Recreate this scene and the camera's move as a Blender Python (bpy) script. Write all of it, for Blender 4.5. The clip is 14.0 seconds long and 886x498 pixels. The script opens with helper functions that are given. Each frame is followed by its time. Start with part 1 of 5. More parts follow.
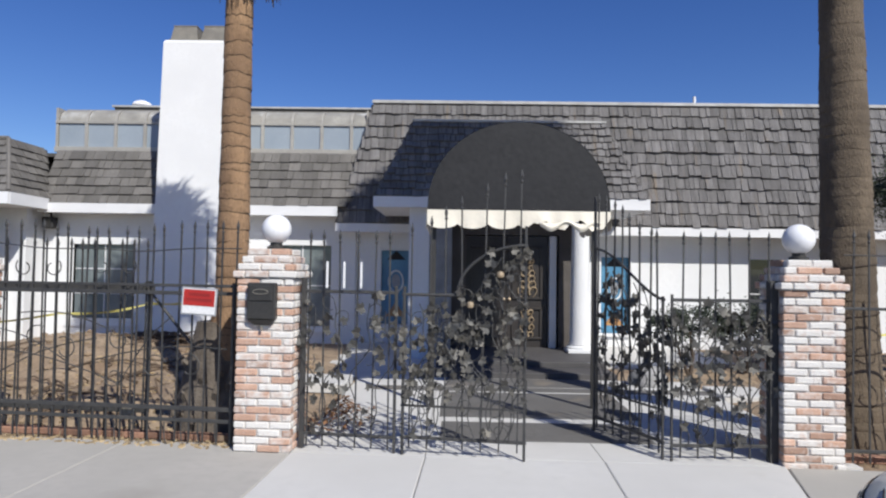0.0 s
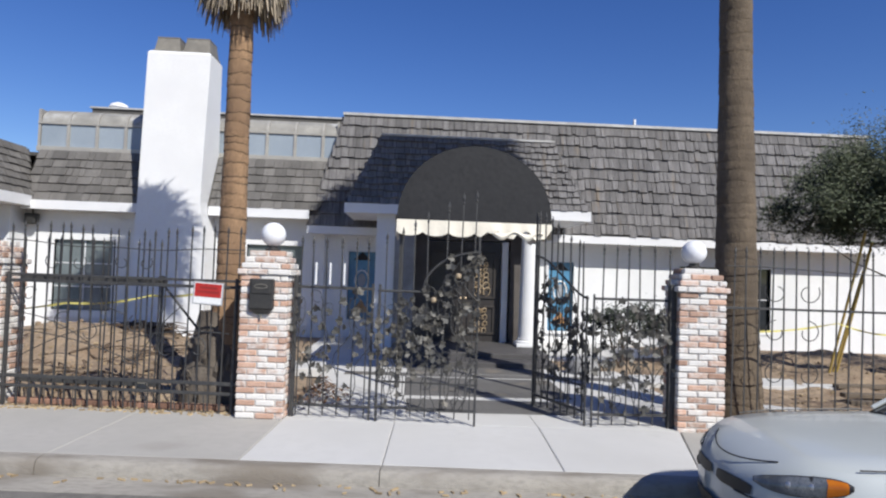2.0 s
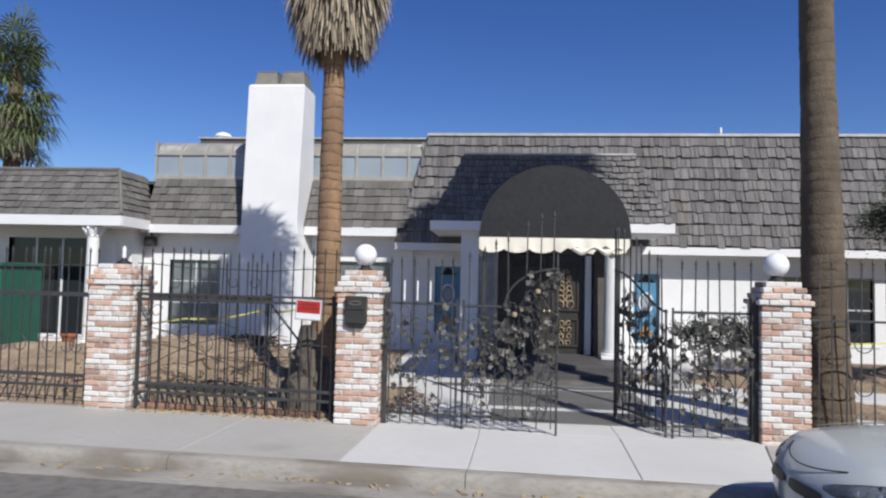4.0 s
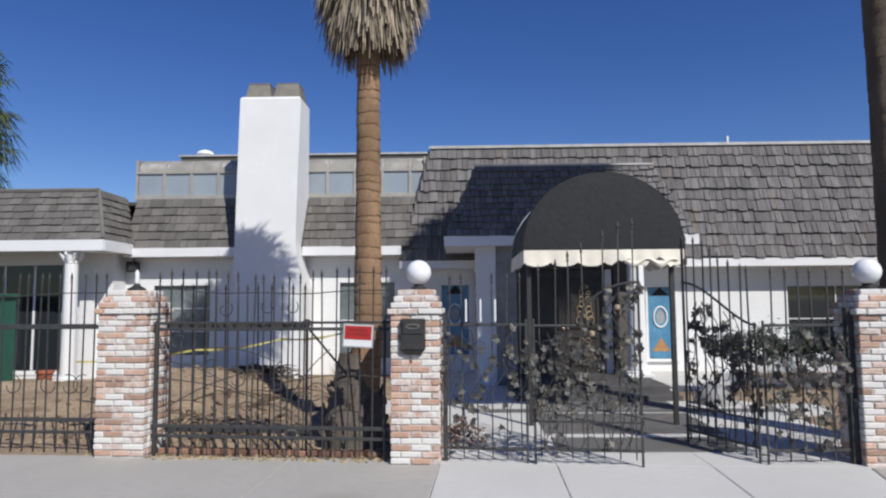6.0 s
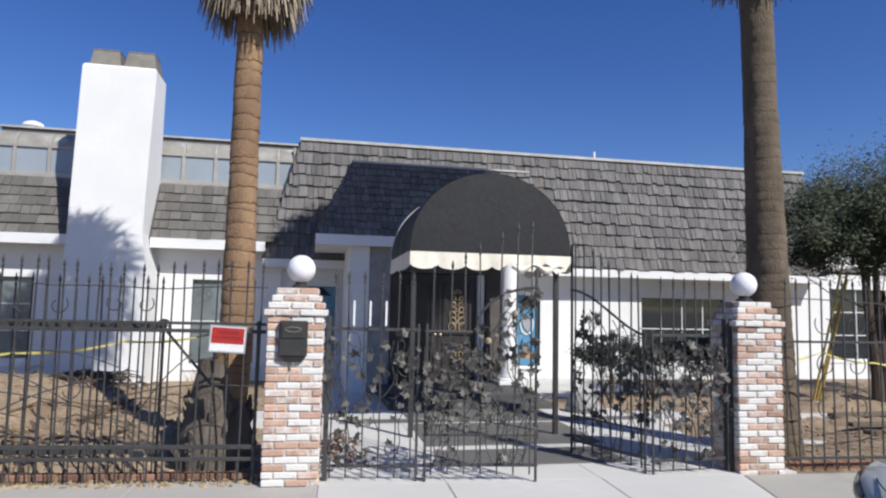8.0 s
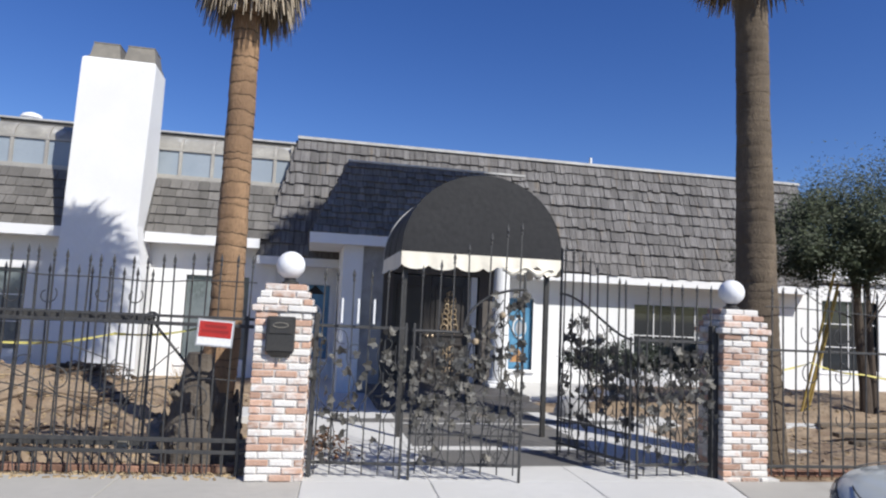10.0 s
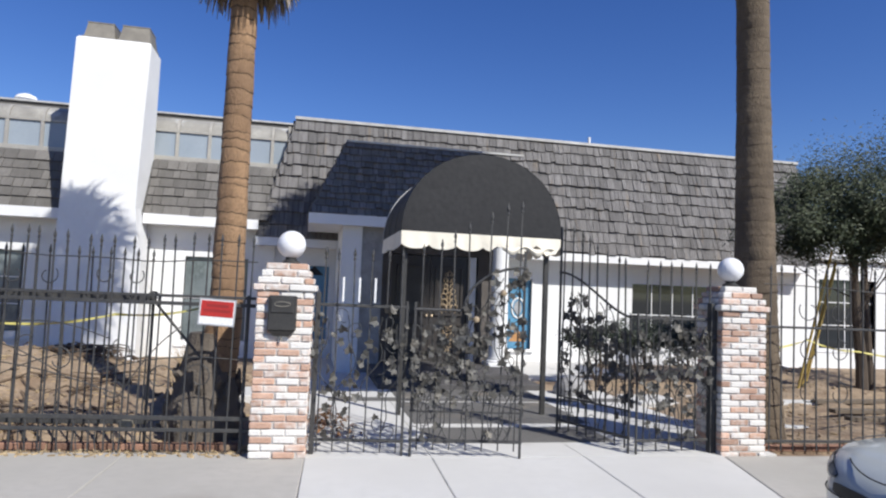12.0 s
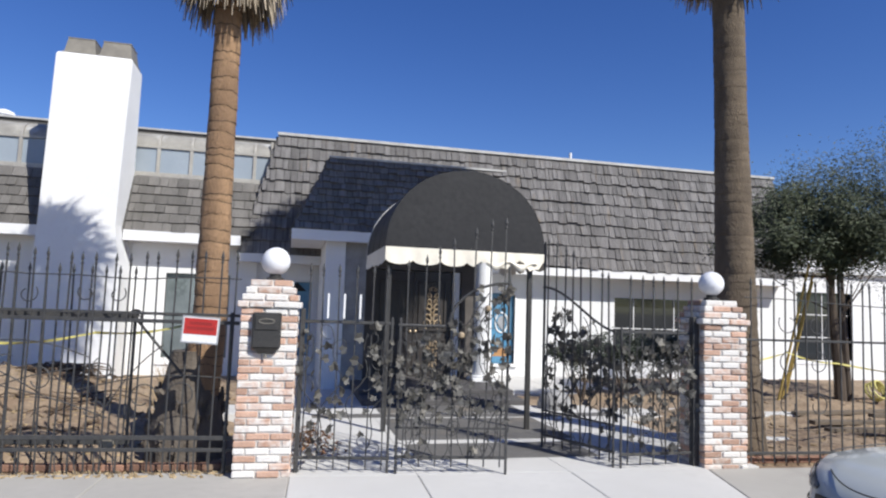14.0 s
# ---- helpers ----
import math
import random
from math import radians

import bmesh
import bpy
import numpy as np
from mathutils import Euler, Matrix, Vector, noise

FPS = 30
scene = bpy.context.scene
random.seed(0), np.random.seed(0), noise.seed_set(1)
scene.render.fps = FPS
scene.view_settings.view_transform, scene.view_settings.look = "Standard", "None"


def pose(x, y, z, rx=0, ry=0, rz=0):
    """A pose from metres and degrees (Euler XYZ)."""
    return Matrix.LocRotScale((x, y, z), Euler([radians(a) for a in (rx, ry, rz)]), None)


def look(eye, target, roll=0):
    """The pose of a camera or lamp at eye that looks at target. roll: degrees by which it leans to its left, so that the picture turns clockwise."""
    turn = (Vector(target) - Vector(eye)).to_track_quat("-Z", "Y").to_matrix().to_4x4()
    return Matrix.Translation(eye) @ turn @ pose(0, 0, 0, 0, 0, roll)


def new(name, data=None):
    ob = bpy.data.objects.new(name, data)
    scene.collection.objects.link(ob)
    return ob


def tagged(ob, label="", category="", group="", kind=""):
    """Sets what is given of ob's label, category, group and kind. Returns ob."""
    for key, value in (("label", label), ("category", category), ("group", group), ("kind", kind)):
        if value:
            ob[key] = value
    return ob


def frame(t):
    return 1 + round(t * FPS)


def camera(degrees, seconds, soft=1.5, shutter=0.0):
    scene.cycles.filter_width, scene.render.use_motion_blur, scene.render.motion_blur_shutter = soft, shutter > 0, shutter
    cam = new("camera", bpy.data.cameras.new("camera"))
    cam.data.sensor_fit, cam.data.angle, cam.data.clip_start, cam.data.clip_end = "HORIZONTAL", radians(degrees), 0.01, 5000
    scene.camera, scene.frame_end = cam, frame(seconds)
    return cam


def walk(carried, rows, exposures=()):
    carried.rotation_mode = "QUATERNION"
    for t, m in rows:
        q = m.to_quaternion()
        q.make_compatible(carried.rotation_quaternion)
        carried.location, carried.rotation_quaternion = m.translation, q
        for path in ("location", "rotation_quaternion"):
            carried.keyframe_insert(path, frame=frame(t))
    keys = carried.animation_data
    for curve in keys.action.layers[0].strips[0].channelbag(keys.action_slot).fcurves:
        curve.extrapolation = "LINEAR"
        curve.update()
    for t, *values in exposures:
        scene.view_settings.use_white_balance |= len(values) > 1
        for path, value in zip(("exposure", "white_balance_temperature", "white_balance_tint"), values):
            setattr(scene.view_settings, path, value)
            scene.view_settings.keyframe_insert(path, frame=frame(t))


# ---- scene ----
cam = camera(68.8, 14.0, soft=2.2)
PATH = [
    (0, (0.311, -0.116, 1.653), (0.269, 1.882, 1.718), 0.9),
    (0.5, (0.281, -0.518, 1.605), (0.229, 1.479, 1.707), 0.9),
    (1, (0.239, -0.85, 1.664), (0.249, 1.143, 1.829), -0.9),
    (1.5, (0.114, -1.141, 1.683), (0.215, 0.856, 1.707), 1.0),
    (2, (0.208, -1.451, 1.66), (0.297, 0.545, 1.73), 2.0),
    (2.5, (0.263, -1.683, 1.694), (0.306, 0.314, 1.791), -0.2),
    (3, (0.296, -1.914, 1.662), (0.332, 0.086, 1.672), 0.9),
    (3.5, (0.354, -1.988, 1.692), (0.277, 0.009, 1.785), 2.2),
    (3.7, (0.347, -1.972, 1.719), (0.171, 0.018, 1.812), 1.4),
    (5.8, (-0.87, -1.22, 1.684), (-0.978, 0.769, 1.864), -0.9),
    (6, (-0.917, -1.2, 1.695), (-0.97, 0.793, 1.856), -0.4),
    (6.5, (-1.051, -0.876, 1.671), (-0.98, 1.11, 1.9), -0.5),
    (7, (-1.105, -0.705, 1.645), (-1.004, 1.283, 1.832), 0.8),
    (7.5, (-1.222, -0.627, 1.653), (-0.87, 1.336, 1.805), 0.8),
    (7.7, (-1.27, -0.56, 1.672), (-0.881, 1.394, 1.842), 1.0),
    (9.8, (-1.194, -0.594, 1.651), (-0.817, 1.36, 1.844), 2.1),
    (10, (-1.188, -0.607, 1.644), (-0.791, 1.345, 1.831), 2.6),
    (10.5, (-1.221, -0.591, 1.63), (-0.836, 1.368, 1.746), 2.6),
    (11, (-1.188, -0.616, 1.622), (-0.828, 1.347, 1.743), 1.9),
    (11.5, (-1.206, -0.603, 1.611), (-0.837, 1.358, 1.745), 2.5),
    (12, (-1.219, -0.606, 1.612), (-0.811, 1.347, 1.743), 2.3),
    (12.5, (-1.241, -0.611, 1.617), (-0.814, 1.338, 1.764), 2.5),
    (13, (-1.28, -0.577, 1.619), (-0.884, 1.376, 1.79), 1.8),
    (13.5, (-1.286, -0.584, 1.633), (-0.901, 1.369, 1.829), 1.6),
    (14, (-1.249, -0.626, 1.621), (-0.79, 1.312, 1.799), 1.9),
]
walk(cam, [(t, look(eye, target, roll)) for t, eye, target, roll in PATH],
     exposures=[(0.0, -0.04, 6450, 8), (0.5, 0.0, 6450, 8), (1.0, 0.06, 6450, 8), (1.5, 0.05, 6450, 8), (2.5, 0.0, 6450, 8), (3.0, 0.1, 6450, 8), (3.5, -0.06, 6450, 8), (3.7, -0.06, 6450, 8), (5.8, -0.22, 6450, 8), (7.0, -0.08, 6450, 8), (9.8, 0.1, 6450, 8), (14.0, 0.15, 6450, 8)])

# ---- world, sun, exposure ----
SUN_EL, SUN_AZ = radians(42.0), radians(147.0)  # azimuth clockwise from +y
sun_dir = Vector((math.sin(SUN_AZ) * math.cos(SUN_EL), math.cos(SUN_AZ) * math.cos(SUN_EL), math.sin(SUN_EL)))
world = bpy.data.worlds.new("sky")
scene.world = world
world.use_nodes = True
wn = world.node_tree.nodes
sky = wn.new("ShaderNodeTexSky")
sky.sky_type, sky.sun_disc, sky.sun_elevation, sky.sun_rotation = "NISHITA", False, SUN_EL, SUN_AZ
sky.altitude, sky.air_density, sky.dust_density, sky.ozone_density = 600.0, 1.0, 0.3, 3.5
deep = wn.new("ShaderNodeHueSaturation")
deep.inputs["Hue"].default_value, deep.inputs["Saturation"].default_value = 0.519, 1.26
world.node_tree.links.new(sky.outputs["Color"], deep.inputs["Color"])
world.node_tree.links.new(deep.outputs["Color"], wn["Background"].inputs["Color"])
wn["Background"].inputs["Strength"].default_value = 0.110
sun = new("sun", bpy.data.lights.new("sun", "SUN"))
sun.data.energy, sun.data.angle, sun.data.color = 5.5, radians(0.5), (1.0, 0.96, 0.90)
sun.matrix_world = look((0, 0, 30), Vector((0, 0, 30)) - sun_dir)

# ---- materials ----
def material(name, c1, c2=None, scale=3.0, rough=0.8, metal=0.0, bump=0.0, bump_scale=40.0, fine=0.25, vary=0.0, island=False,
             stretch=(1, 1, 1), stain=None, stain_scale=0.6, stain_at=0.58, coat=0.0, spec=0.5):
    """Two-scale noise between c1 and c2, random shift of value by piece, stains of colour stain, bump."""
    m = bpy.data.materials.new(name)
    m.use_nodes = True
    nt = m.node_tree
    n, link = nt.nodes, nt.links.new
    bsdf = n["Principled BSDF"]
    bsdf.inputs["Roughness"].default_value, bsdf.inputs["Metallic"].default_value = rough, metal
    bsdf.inputs["Specular IOR Level"].default_value = spec
    if coat:
        bsdf.inputs["Coat Weight"].default_value, bsdf.inputs["Coat Roughness"].default_value = coat, 0.08
    geo = n.new("ShaderNodeNewGeometry")
    mapping = n.new("ShaderNodeMapping")
    mapping.inputs["Scale"].default_value = stretch
    link(geo.outputs["Position"], mapping.inputs["Vector"])
    c2 = c2 or tuple(v * 0.75 for v in c1)

    def noise_tex(s, detail):
        t = n.new("ShaderNodeTexNoise")
        t.inputs["Scale"].default_value, t.inputs["Detail"].default_value = s, detail
        link(mapping.outputs["Vector"], t.inputs["Vector"])
        return t

    def mix(a, b, f, mode="MIX"):
        x = n.new("ShaderNodeMix")
        x.data_type, x.blend_type = "RGBA", mode
        for sock, v in ((x.inputs[6], a), (x.inputs[7], b), (x.inputs[0], f)):
            if isinstance(v, (tuple, float)):
                sock.default_value = v if isinstance(v, float) else (*v, 1)
            else:
                link(v, sock)
        return x.outputs[2]

    def ramp(v, lo, hi):
        r = n.new("ShaderNodeMapRange")
        r.inputs[1].default_value, r.inputs[2].default_value = lo, hi
        link(v, r.inputs[0])
        return r.outputs[0]

    big = noise_tex(scale, 4.0)
    small = noise_tex(scale * 11.0, 6.0)
    col = mix(c1, c2, ramp(big.outputs["Fac"], 0.32, 0.68))
    col = mix(col, tuple(v * (1 - fine) for v in c1), ramp(small.outputs["Fac"], 0.45, 0.75))
    if stain:
        st = noise_tex(stain_scale, 6.0)
        col = mix(col, stain, ramp(st.outputs["Fac"], stain_at, stain_at + 0.14))
    if vary:
        hsv = n.new("ShaderNodeHueSaturation")
        if island:
            rnd = geo.outputs["Random Per Island"]
        else:
            rnd = n.new("ShaderNodeObjectInfo").outputs["Random"]
        r = n.new("ShaderNodeMapRange")
        r.inputs[3].default_value, r.inputs[4].default_value = 1 - vary, 1 + vary
        link(rnd, r.inputs[0])
        link(r.outputs[0], hsv.inputs["Value"])
        link(col, hsv.inputs["Color"])
        col = hsv.outputs["Color"]
    link(col, bsdf.inputs["Base Color"])
    if bump:
        bt = noise_tex(bump_scale, 5.0)
        bp = n.new("ShaderNodeBump")
        bp.inputs["Strength"].default_value, bp.inputs["Distance"].default_value = bump, 0.02
        link(bt.outputs["Fac"], bp.inputs["Height"])
        link(bp.outputs["Normal"], bsdf.inputs["Normal"])
    return m


def brick_material(name, island=False):
    """Reclaimed brick: red, orange or brown clay, most of it under old whitewash that has partly worn off."""
    m = material(name, (0.53, 0.35, 0.265), (0.45, 0.275, 0.195), 9.0, 0.9, 0, 0.5, 70, 0.3)
    nt = m.node_tree
    n, link = nt.nodes, nt.links.new
    bsdf = n["Principled BSDF"]
    clay = bsdf.inputs["Base Color"].links[0].from_socket
    geo = n.new("ShaderNodeNewGeometry")
    rnd = geo.outputs["Random Per Island"] if island else n.new("ShaderNodeObjectInfo").outputs["Random"]
    hue = n.new("ShaderNodeHueSaturation")
    hr = n.new("ShaderNodeMapRange")
    hr.inputs[3].default_value, hr.inputs[4].default_value = 0.72, 1.3
    wrap = n.new("ShaderNodeMath")
    wrap.operation = "MULTIPLY"
    wrap.inputs[1].default_value = 7.31
    fr = n.new("ShaderNodeMath")
    fr.operation = "FRACT"
    link(rnd, wrap.inputs[0])
    link(wrap.outputs[0], fr.inputs[0])
    link(fr.outputs[0], hr.inputs[0])
    link(hr.outputs[0], hue.inputs["Value"])
    link(clay, hue.inputs["Color"])
    tex = n.new("ShaderNodeTexNoise")
    tex.inputs["Scale"].default_value, tex.inputs["Detail"].default_value = 14.0, 7.0
    link(geo.outputs["Position"], tex.inputs["Vector"])
    add = n.new("ShaderNodeMath")
    add.operation = "ADD"
    link(tex.outputs["Fac"], add.inputs[0])
    link(rnd, add.inputs[1])
    edge = n.new("ShaderNodeMapRange")
    edge.inputs[1].default_value, edge.inputs[2].default_value = 0.72, 1.16
    link(add.outputs[0], edge.inputs[0])
    mx = n.new("ShaderNodeMix")
    mx.data_type = "RGBA"
    mx.inputs[7].default_value = (0.68, 0.655, 0.62, 1)
    link(edge.outputs[0], mx.inputs[0])
    link(hue.outputs["Color"], mx.inputs[6])
    link(mx.outputs[2], bsdf.inputs["Base Color"])
    return m


M_STUCCO = material("white stucco", (0.76, 0.76, 0.76), (0.70, 0.70, 0.705), 1.2, 0.92, 0, 0.5, 60, 0.06, stain=(0.55, 0.53, 0.5), stain_scale=0.9, stain_at=0.66)
M_TRIM = material("white painted wood", (0.76, 0.76, 0.77), (0.66, 0.66, 0.67), 2.0, 0.6, 0, 0.15, 30, 0.08, stretch=(0.3, 1, 1))
M_SHINGLE = material("weathered grey cedar shake", (0.225, 0.215, 0.212), (0.145, 0.138, 0.135), 2.4, 0.95, 0, 0.9, 45, 0.4, vary=0.22, stretch=(5, 1, 0.6), stain=(0.20, 0.165, 0.13), stain_scale=1.6, stain_at=0.6)
M_SHINGLE_J = material("weathered grey cedar shake, joined", (0.225, 0.215, 0.212), (0.145, 0.138, 0.135), 2.4, 0.95, 0, 0.9, 45, 0.4, vary=0.22, island=True, stretch=(5, 1, 0.6), stain=(0.20, 0.165, 0.13), stain_scale=1.6, stain_at=0.6)
M_SHAKE_DARK = material("dark brown cedar shake", (0.165, 0.155, 0.145), (0.115, 0.108, 0.10), 1.4, 0.95, 0, 0.7, 50, 0.3, vary=0.22, stretch=(3, 1, 0.5))
M_SHAKE_DARK_J = material("dark brown cedar shake, joined", (0.165, 0.155, 0.145), (0.115, 0.108, 0.10), 1.4, 0.95, 0, 0.7, 50, 0.3, vary=0.22, island=True, stretch=(3, 1, 0.5))
M_ROOF = material("bitumen felt", (0.09, 0.085, 0.08), None, 3, 0.95, 0, 0.3, 60)
M_BRICK = brick_material("reclaimed brick")
M_BRICK_SOIL = material("soil-stained brick", (0.30, 0.165, 0.11), (0.21, 0.115, 0.08), 8, 0.95, 0, 0.6, 60, 0.35, vary=0.3, stain=(0.33, 0.25, 0.17), stain_scale=5.0)
M_MORTAR = material("grey lime mortar", (0.56, 0.53, 0.50), (0.45, 0.42, 0.395), 6, 0.95, 0, 0.5, 90)
M_IRON = material("dusty black wrought iron", (0.036, 0.036, 0.038), (0.06, 0.058, 0.055), 12, 0.55, 0.0, 0.3, 120, 0.2)
M_LEAF_IRON = material("tarnished iron leaf", (0.07, 0.07, 0.068), (0.12, 0.108, 0.088), 9, 0.55, 0.2, 0.3, 60, 0.25, vary=0.35)
M_BRASS = material("tarnished brass", (0.60, 0.47, 0.32), (0.32, 0.24, 0.15), 14, 0.38, 0.35, 0.2, 60)
M_GLOBE = material("opal glass", (0.80, 0.80, 0.82), (0.76, 0.76, 0.78), 4, 0.18, 0, 0, 10, 0.02)
M_BLACKMETAL = material("black cast metal", (0.045, 0.044, 0.043), (0.065, 0.062, 0.058), 8, 0.5, 0.4, 0.2, 90)
M_CANVAS = material("black awning vinyl", (0.017, 0.017, 0.019), (0.023, 0.023, 0.025), 1.5, 0.6, 0, 0.2, 12, 0.15, spec=0.3)
M_VALANCE = material("cream awning cloth", (0.78, 0.73, 0.62), (0.70, 0.65, 0.55), 3, 0.85, 0, 0.2, 20, 0.08)
M_BARK = material("palm trunk", (0.36, 0.225, 0.125), (0.22, 0.135, 0.078), 2.2, 0.95, 0, 0.9, 45, 0.4, stretch=(2, 2, 0.7))
M_BARK_D = material("dark palm trunk", (0.165, 0.125, 0.085), (0.095, 0.072, 0.05), 2.2, 0.95, 0, 0.9, 45, 0.4, stretch=(2, 2, 0.7))
M_BURNT = material("weathered palm base", (0.16, 0.135, 0.11), (0.075, 0.06, 0.048), 4, 0.95, 0, 0.8, 40)
M_RING = material("dark frond scar", (0.05, 0.035, 0.025), None, 9, 0.95)
M_SKIRT = material("dry palm thatch", (0.42, 0.35, 0.26), (0.29, 0.24, 0.18), 3, 0.95, 0, 0, 10, 0.3, vary=0.45, island=True)
M_FROND = material("green palm frond", (0.07, 0.10, 0.03), (0.10, 0.12, 0.04), 2, 0.6, 0, 0, 10, 0.2, vary=0.35, island=True)
M_LEAF = material("small dusty green leaf", (0.042, 0.056, 0.024), (0.065, 0.078, 0.036), 1.5, 0.65, 0, 0, 10, 0.2, vary=0.4, island=True)
M_SHRUB = material("dark shrub leaf", (0.03, 0.04, 0.026), (0.05, 0.06, 0.04), 2.5, 0.6, 0, 0, 10, 0.2, vary=0.4, island=True)
M_TRUNK = material("dark tree bark", (0.10, 0.075, 0.055), (0.06, 0.045, 0.035), 6, 0.95, 0, 0.9, 50, stretch=(2, 2, 0.5))
M_DIRT = material("dry tan soil", (0.35, 0.265, 0.18), (0.25, 0.18, 0.118), 1.6, 0.98, 0, 1.0, 24, 0.5, stain=(0.19, 0.13, 0.085), stain_scale=1.7, stain_at=0.54)
M_ASPHALT = material("worn grey asphalt", (0.225, 0.212, 0.192), (0.18, 0.168, 0.15), 0.7, 0.95, 0, 0.8, 110, 0.4, stain=(0.27, 0.25, 0.22), stain_scale=0.8, spec=0.25)
M_CONC = material("grey pavement concrete", (0.42, 0.40, 0.37), (0.36, 0.345, 0.315), 0.9, 0.93, 0, 0.35, 120, 0.12, stain=(0.31, 0.29, 0.26), stain_scale=0.8, stain_at=0.6)
M_CONC_W = material("pale driveway concrete", (0.57, 0.56, 0.54), (0.51, 0.50, 0.48), 0.7, 0.92, 0, 0.3, 120, 0.08, stain=(0.44, 0.425, 0.40), stain_scale=0.9, stain_at=0.62)
M_GUTTER = material("dirty gutter concrete", (0.35, 0.325, 0.285), (0.26, 0.24, 0.21), 2.2, 0.95, 0, 0.5, 90, 0.3, stain=(0.19, 0.165, 0.135), stain_scale=2.2, stain_at=0.52, stretch=(0.5, 1.5, 1))
M_SLATE = material("dark slate path", (0.135, 0.13, 0.125), (0.10, 0.095, 0.09), 1.5, 0.9, 0, 0.4, 60, 0.2, stain=(0.19, 0.165, 0.135), stain_scale=1.5)
M_STEP = material("dark tiled step", (0.085, 0.08, 0.08), (0.06, 0.057, 0.057), 3, 0.7, 0, 0.2, 60)
M_GLASS = bpy.data.materials.new("dark window glass")
M_GLASS.use_nodes = True
_b = M_GLASS.node_tree.nodes["Principled BSDF"]
_b.inputs["Base Color"].default_value, _b.inputs["Roughness"].default_value = (0.02, 0.024, 0.028, 1), 0.04
M_SUNGLASS = material("milky sunroom glazing", (0.30, 0.34, 0.38), (0.25, 0.29, 0.33), 1.3, 0.12, 0, 0, 10, 0.08)
M_SUNTOP = material("dusty acrylic eave panel", (0.36, 0.345, 0.31), (0.22, 0.21, 0.19), 2.6, 0.5, 0, 0, 10, 0.3, stain=(0.46, 0.46, 0.45), stain_scale=2.2)
M_BRONZE = material("aged aluminium glazing bar", (0.42, 0.40, 0.36), (0.34, 0.32, 0.29), 4, 0.5, 0.2)
M_CURTAIN = material("pale curtain", (0.45, 0.45, 0.45), (0.30, 0.31, 0.32), 5, 0.9, stretch=(6, 1, 0.3))
M_DUSTY = material("dusty reflective pane", (0.20, 0.23, 0.24), (0.10, 0.12, 0.125), 2.2, 0.1, 0, 0, 10, 0.2, stretch=(1, 1, 0.6))
# near-black that stands for the shade of the rooms; also colours the panel motif
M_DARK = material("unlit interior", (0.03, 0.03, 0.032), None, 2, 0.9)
M_DOOR = material("dark stained carved door", (0.032, 0.028, 0.026), (0.045, 0.038, 0.034), 4, 0.4, 0, 0.3, 40)
M_BLUE = material("blue painted glass panel", (0.07, 0.20, 0.34), (0.12, 0.30, 0.46), 2.5, 0.3, 0, 0, 10, 0.1)
M_TAN = material("tan painted motif", (0.45, 0.25, 0.10), (0.32, 0.16, 0.07), 6, 0.5)
M_GALV = material("weathered galvanised metal", (0.27, 0.25, 0.21), (0.19, 0.175, 0.15), 5, 0.6, 0.3, 0.2, 40)
M_FLASH = material("pale roof flashing", (0.50, 0.50, 0.49), (0.34, 0.33, 0.32), 5, 0.6, 0.1, 0.3, 30)
M_RED = material("sun-bleached red print", (0.42, 0.025, 0.02), (0.36, 0.02, 0.018), 6, 0.5)
M_WHITE = material("white print", (0.75, 0.75, 0.75), (0.7, 0.7, 0.7), 6, 0.5)
M_SIGNGREY = material("grey sign edge", (0.35, 0.36, 0.38), None, 6, 0.5)
M_REDDK = material("dark print on red", (0.30, 0.02, 0.018), None, 6, 0.5)
M_YELLOW = material("yellow plastic tape", (0.60, 0.53, 0.16), (0.5, 0.44, 0.13), 6, 0.5)
M_POLE = material("yellow painted timber", (0.42, 0.30, 0.075), (0.32, 0.22, 0.06), 5, 0.7, 0, 0.3, 50)
M_GREEN = material("green painted steel", (0.015, 0.115, 0.075), (0.02, 0.09, 0.06), 3, 0.5)
M_WOOD = material("grey weathered timber", (0.16, 0.125, 0.09), (0.10, 0.08, 0.06), 4, 0.9, 0, 0.5, 50)
M_TWIG = material("dry twig", (0.13, 0.09, 0.06), (0.09, 0.065, 0.045), 6, 0.9)
M_DEADLEAF = material("brown dead leaf", (0.20, 0.105, 0.05), (0.12, 0.06, 0.03), 8, 0.8, vary=0.4, island=True)
M_STRAW = material("dry straw and chips", (0.42, 0.32, 0.19), (0.25, 0.18, 0.10), 6, 0.9, vary=0.4, island=True)
M_PAINT = material("white car paint", (0.46, 0.485, 0.475), (0.42, 0.445, 0.435), 1.0, 0.35, 0, 0, 10, 0.03, coat=0.6)
M_TRIMBLACK = material("black plastic", (0.02, 0.02, 0.022), None, 5, 0.5)
M_RUBBER = material("tyre rubber", (0.022, 0.021, 0.02), (0.04, 0.038, 0.035), 6, 0.85)
M_ALLOY = material("silver alloy", (0.50, 0.50, 0.51), (0.42, 0.42, 0.43), 6, 0.3, 0.8)
M_LAMP = material("clear headlight lens", (0.10, 0.11, 0.12), (0.22, 0.235, 0.25), 9, 0.08, 0.2)
M_AMBER = material("amber lens", (0.55, 0.17, 0.012), (0.36, 0.09, 0.008), 10, 0.12)
M_STONE = material("grey rubble stone veneer", (0.34, 0.335, 0.33), (0.22, 0.215, 0.21), 4, 0.95, 0, 0.9, 14, 0.3)
# darker copy of the stone: the shade of the door recess is in the colour
M_STONE_SHADED = material("entry wall stone with recess shade in its colour", (0.10, 0.088, 0.08), (0.07, 0.06, 0.055), 3, 0.7, 0, 0.3, 30, 0.2)
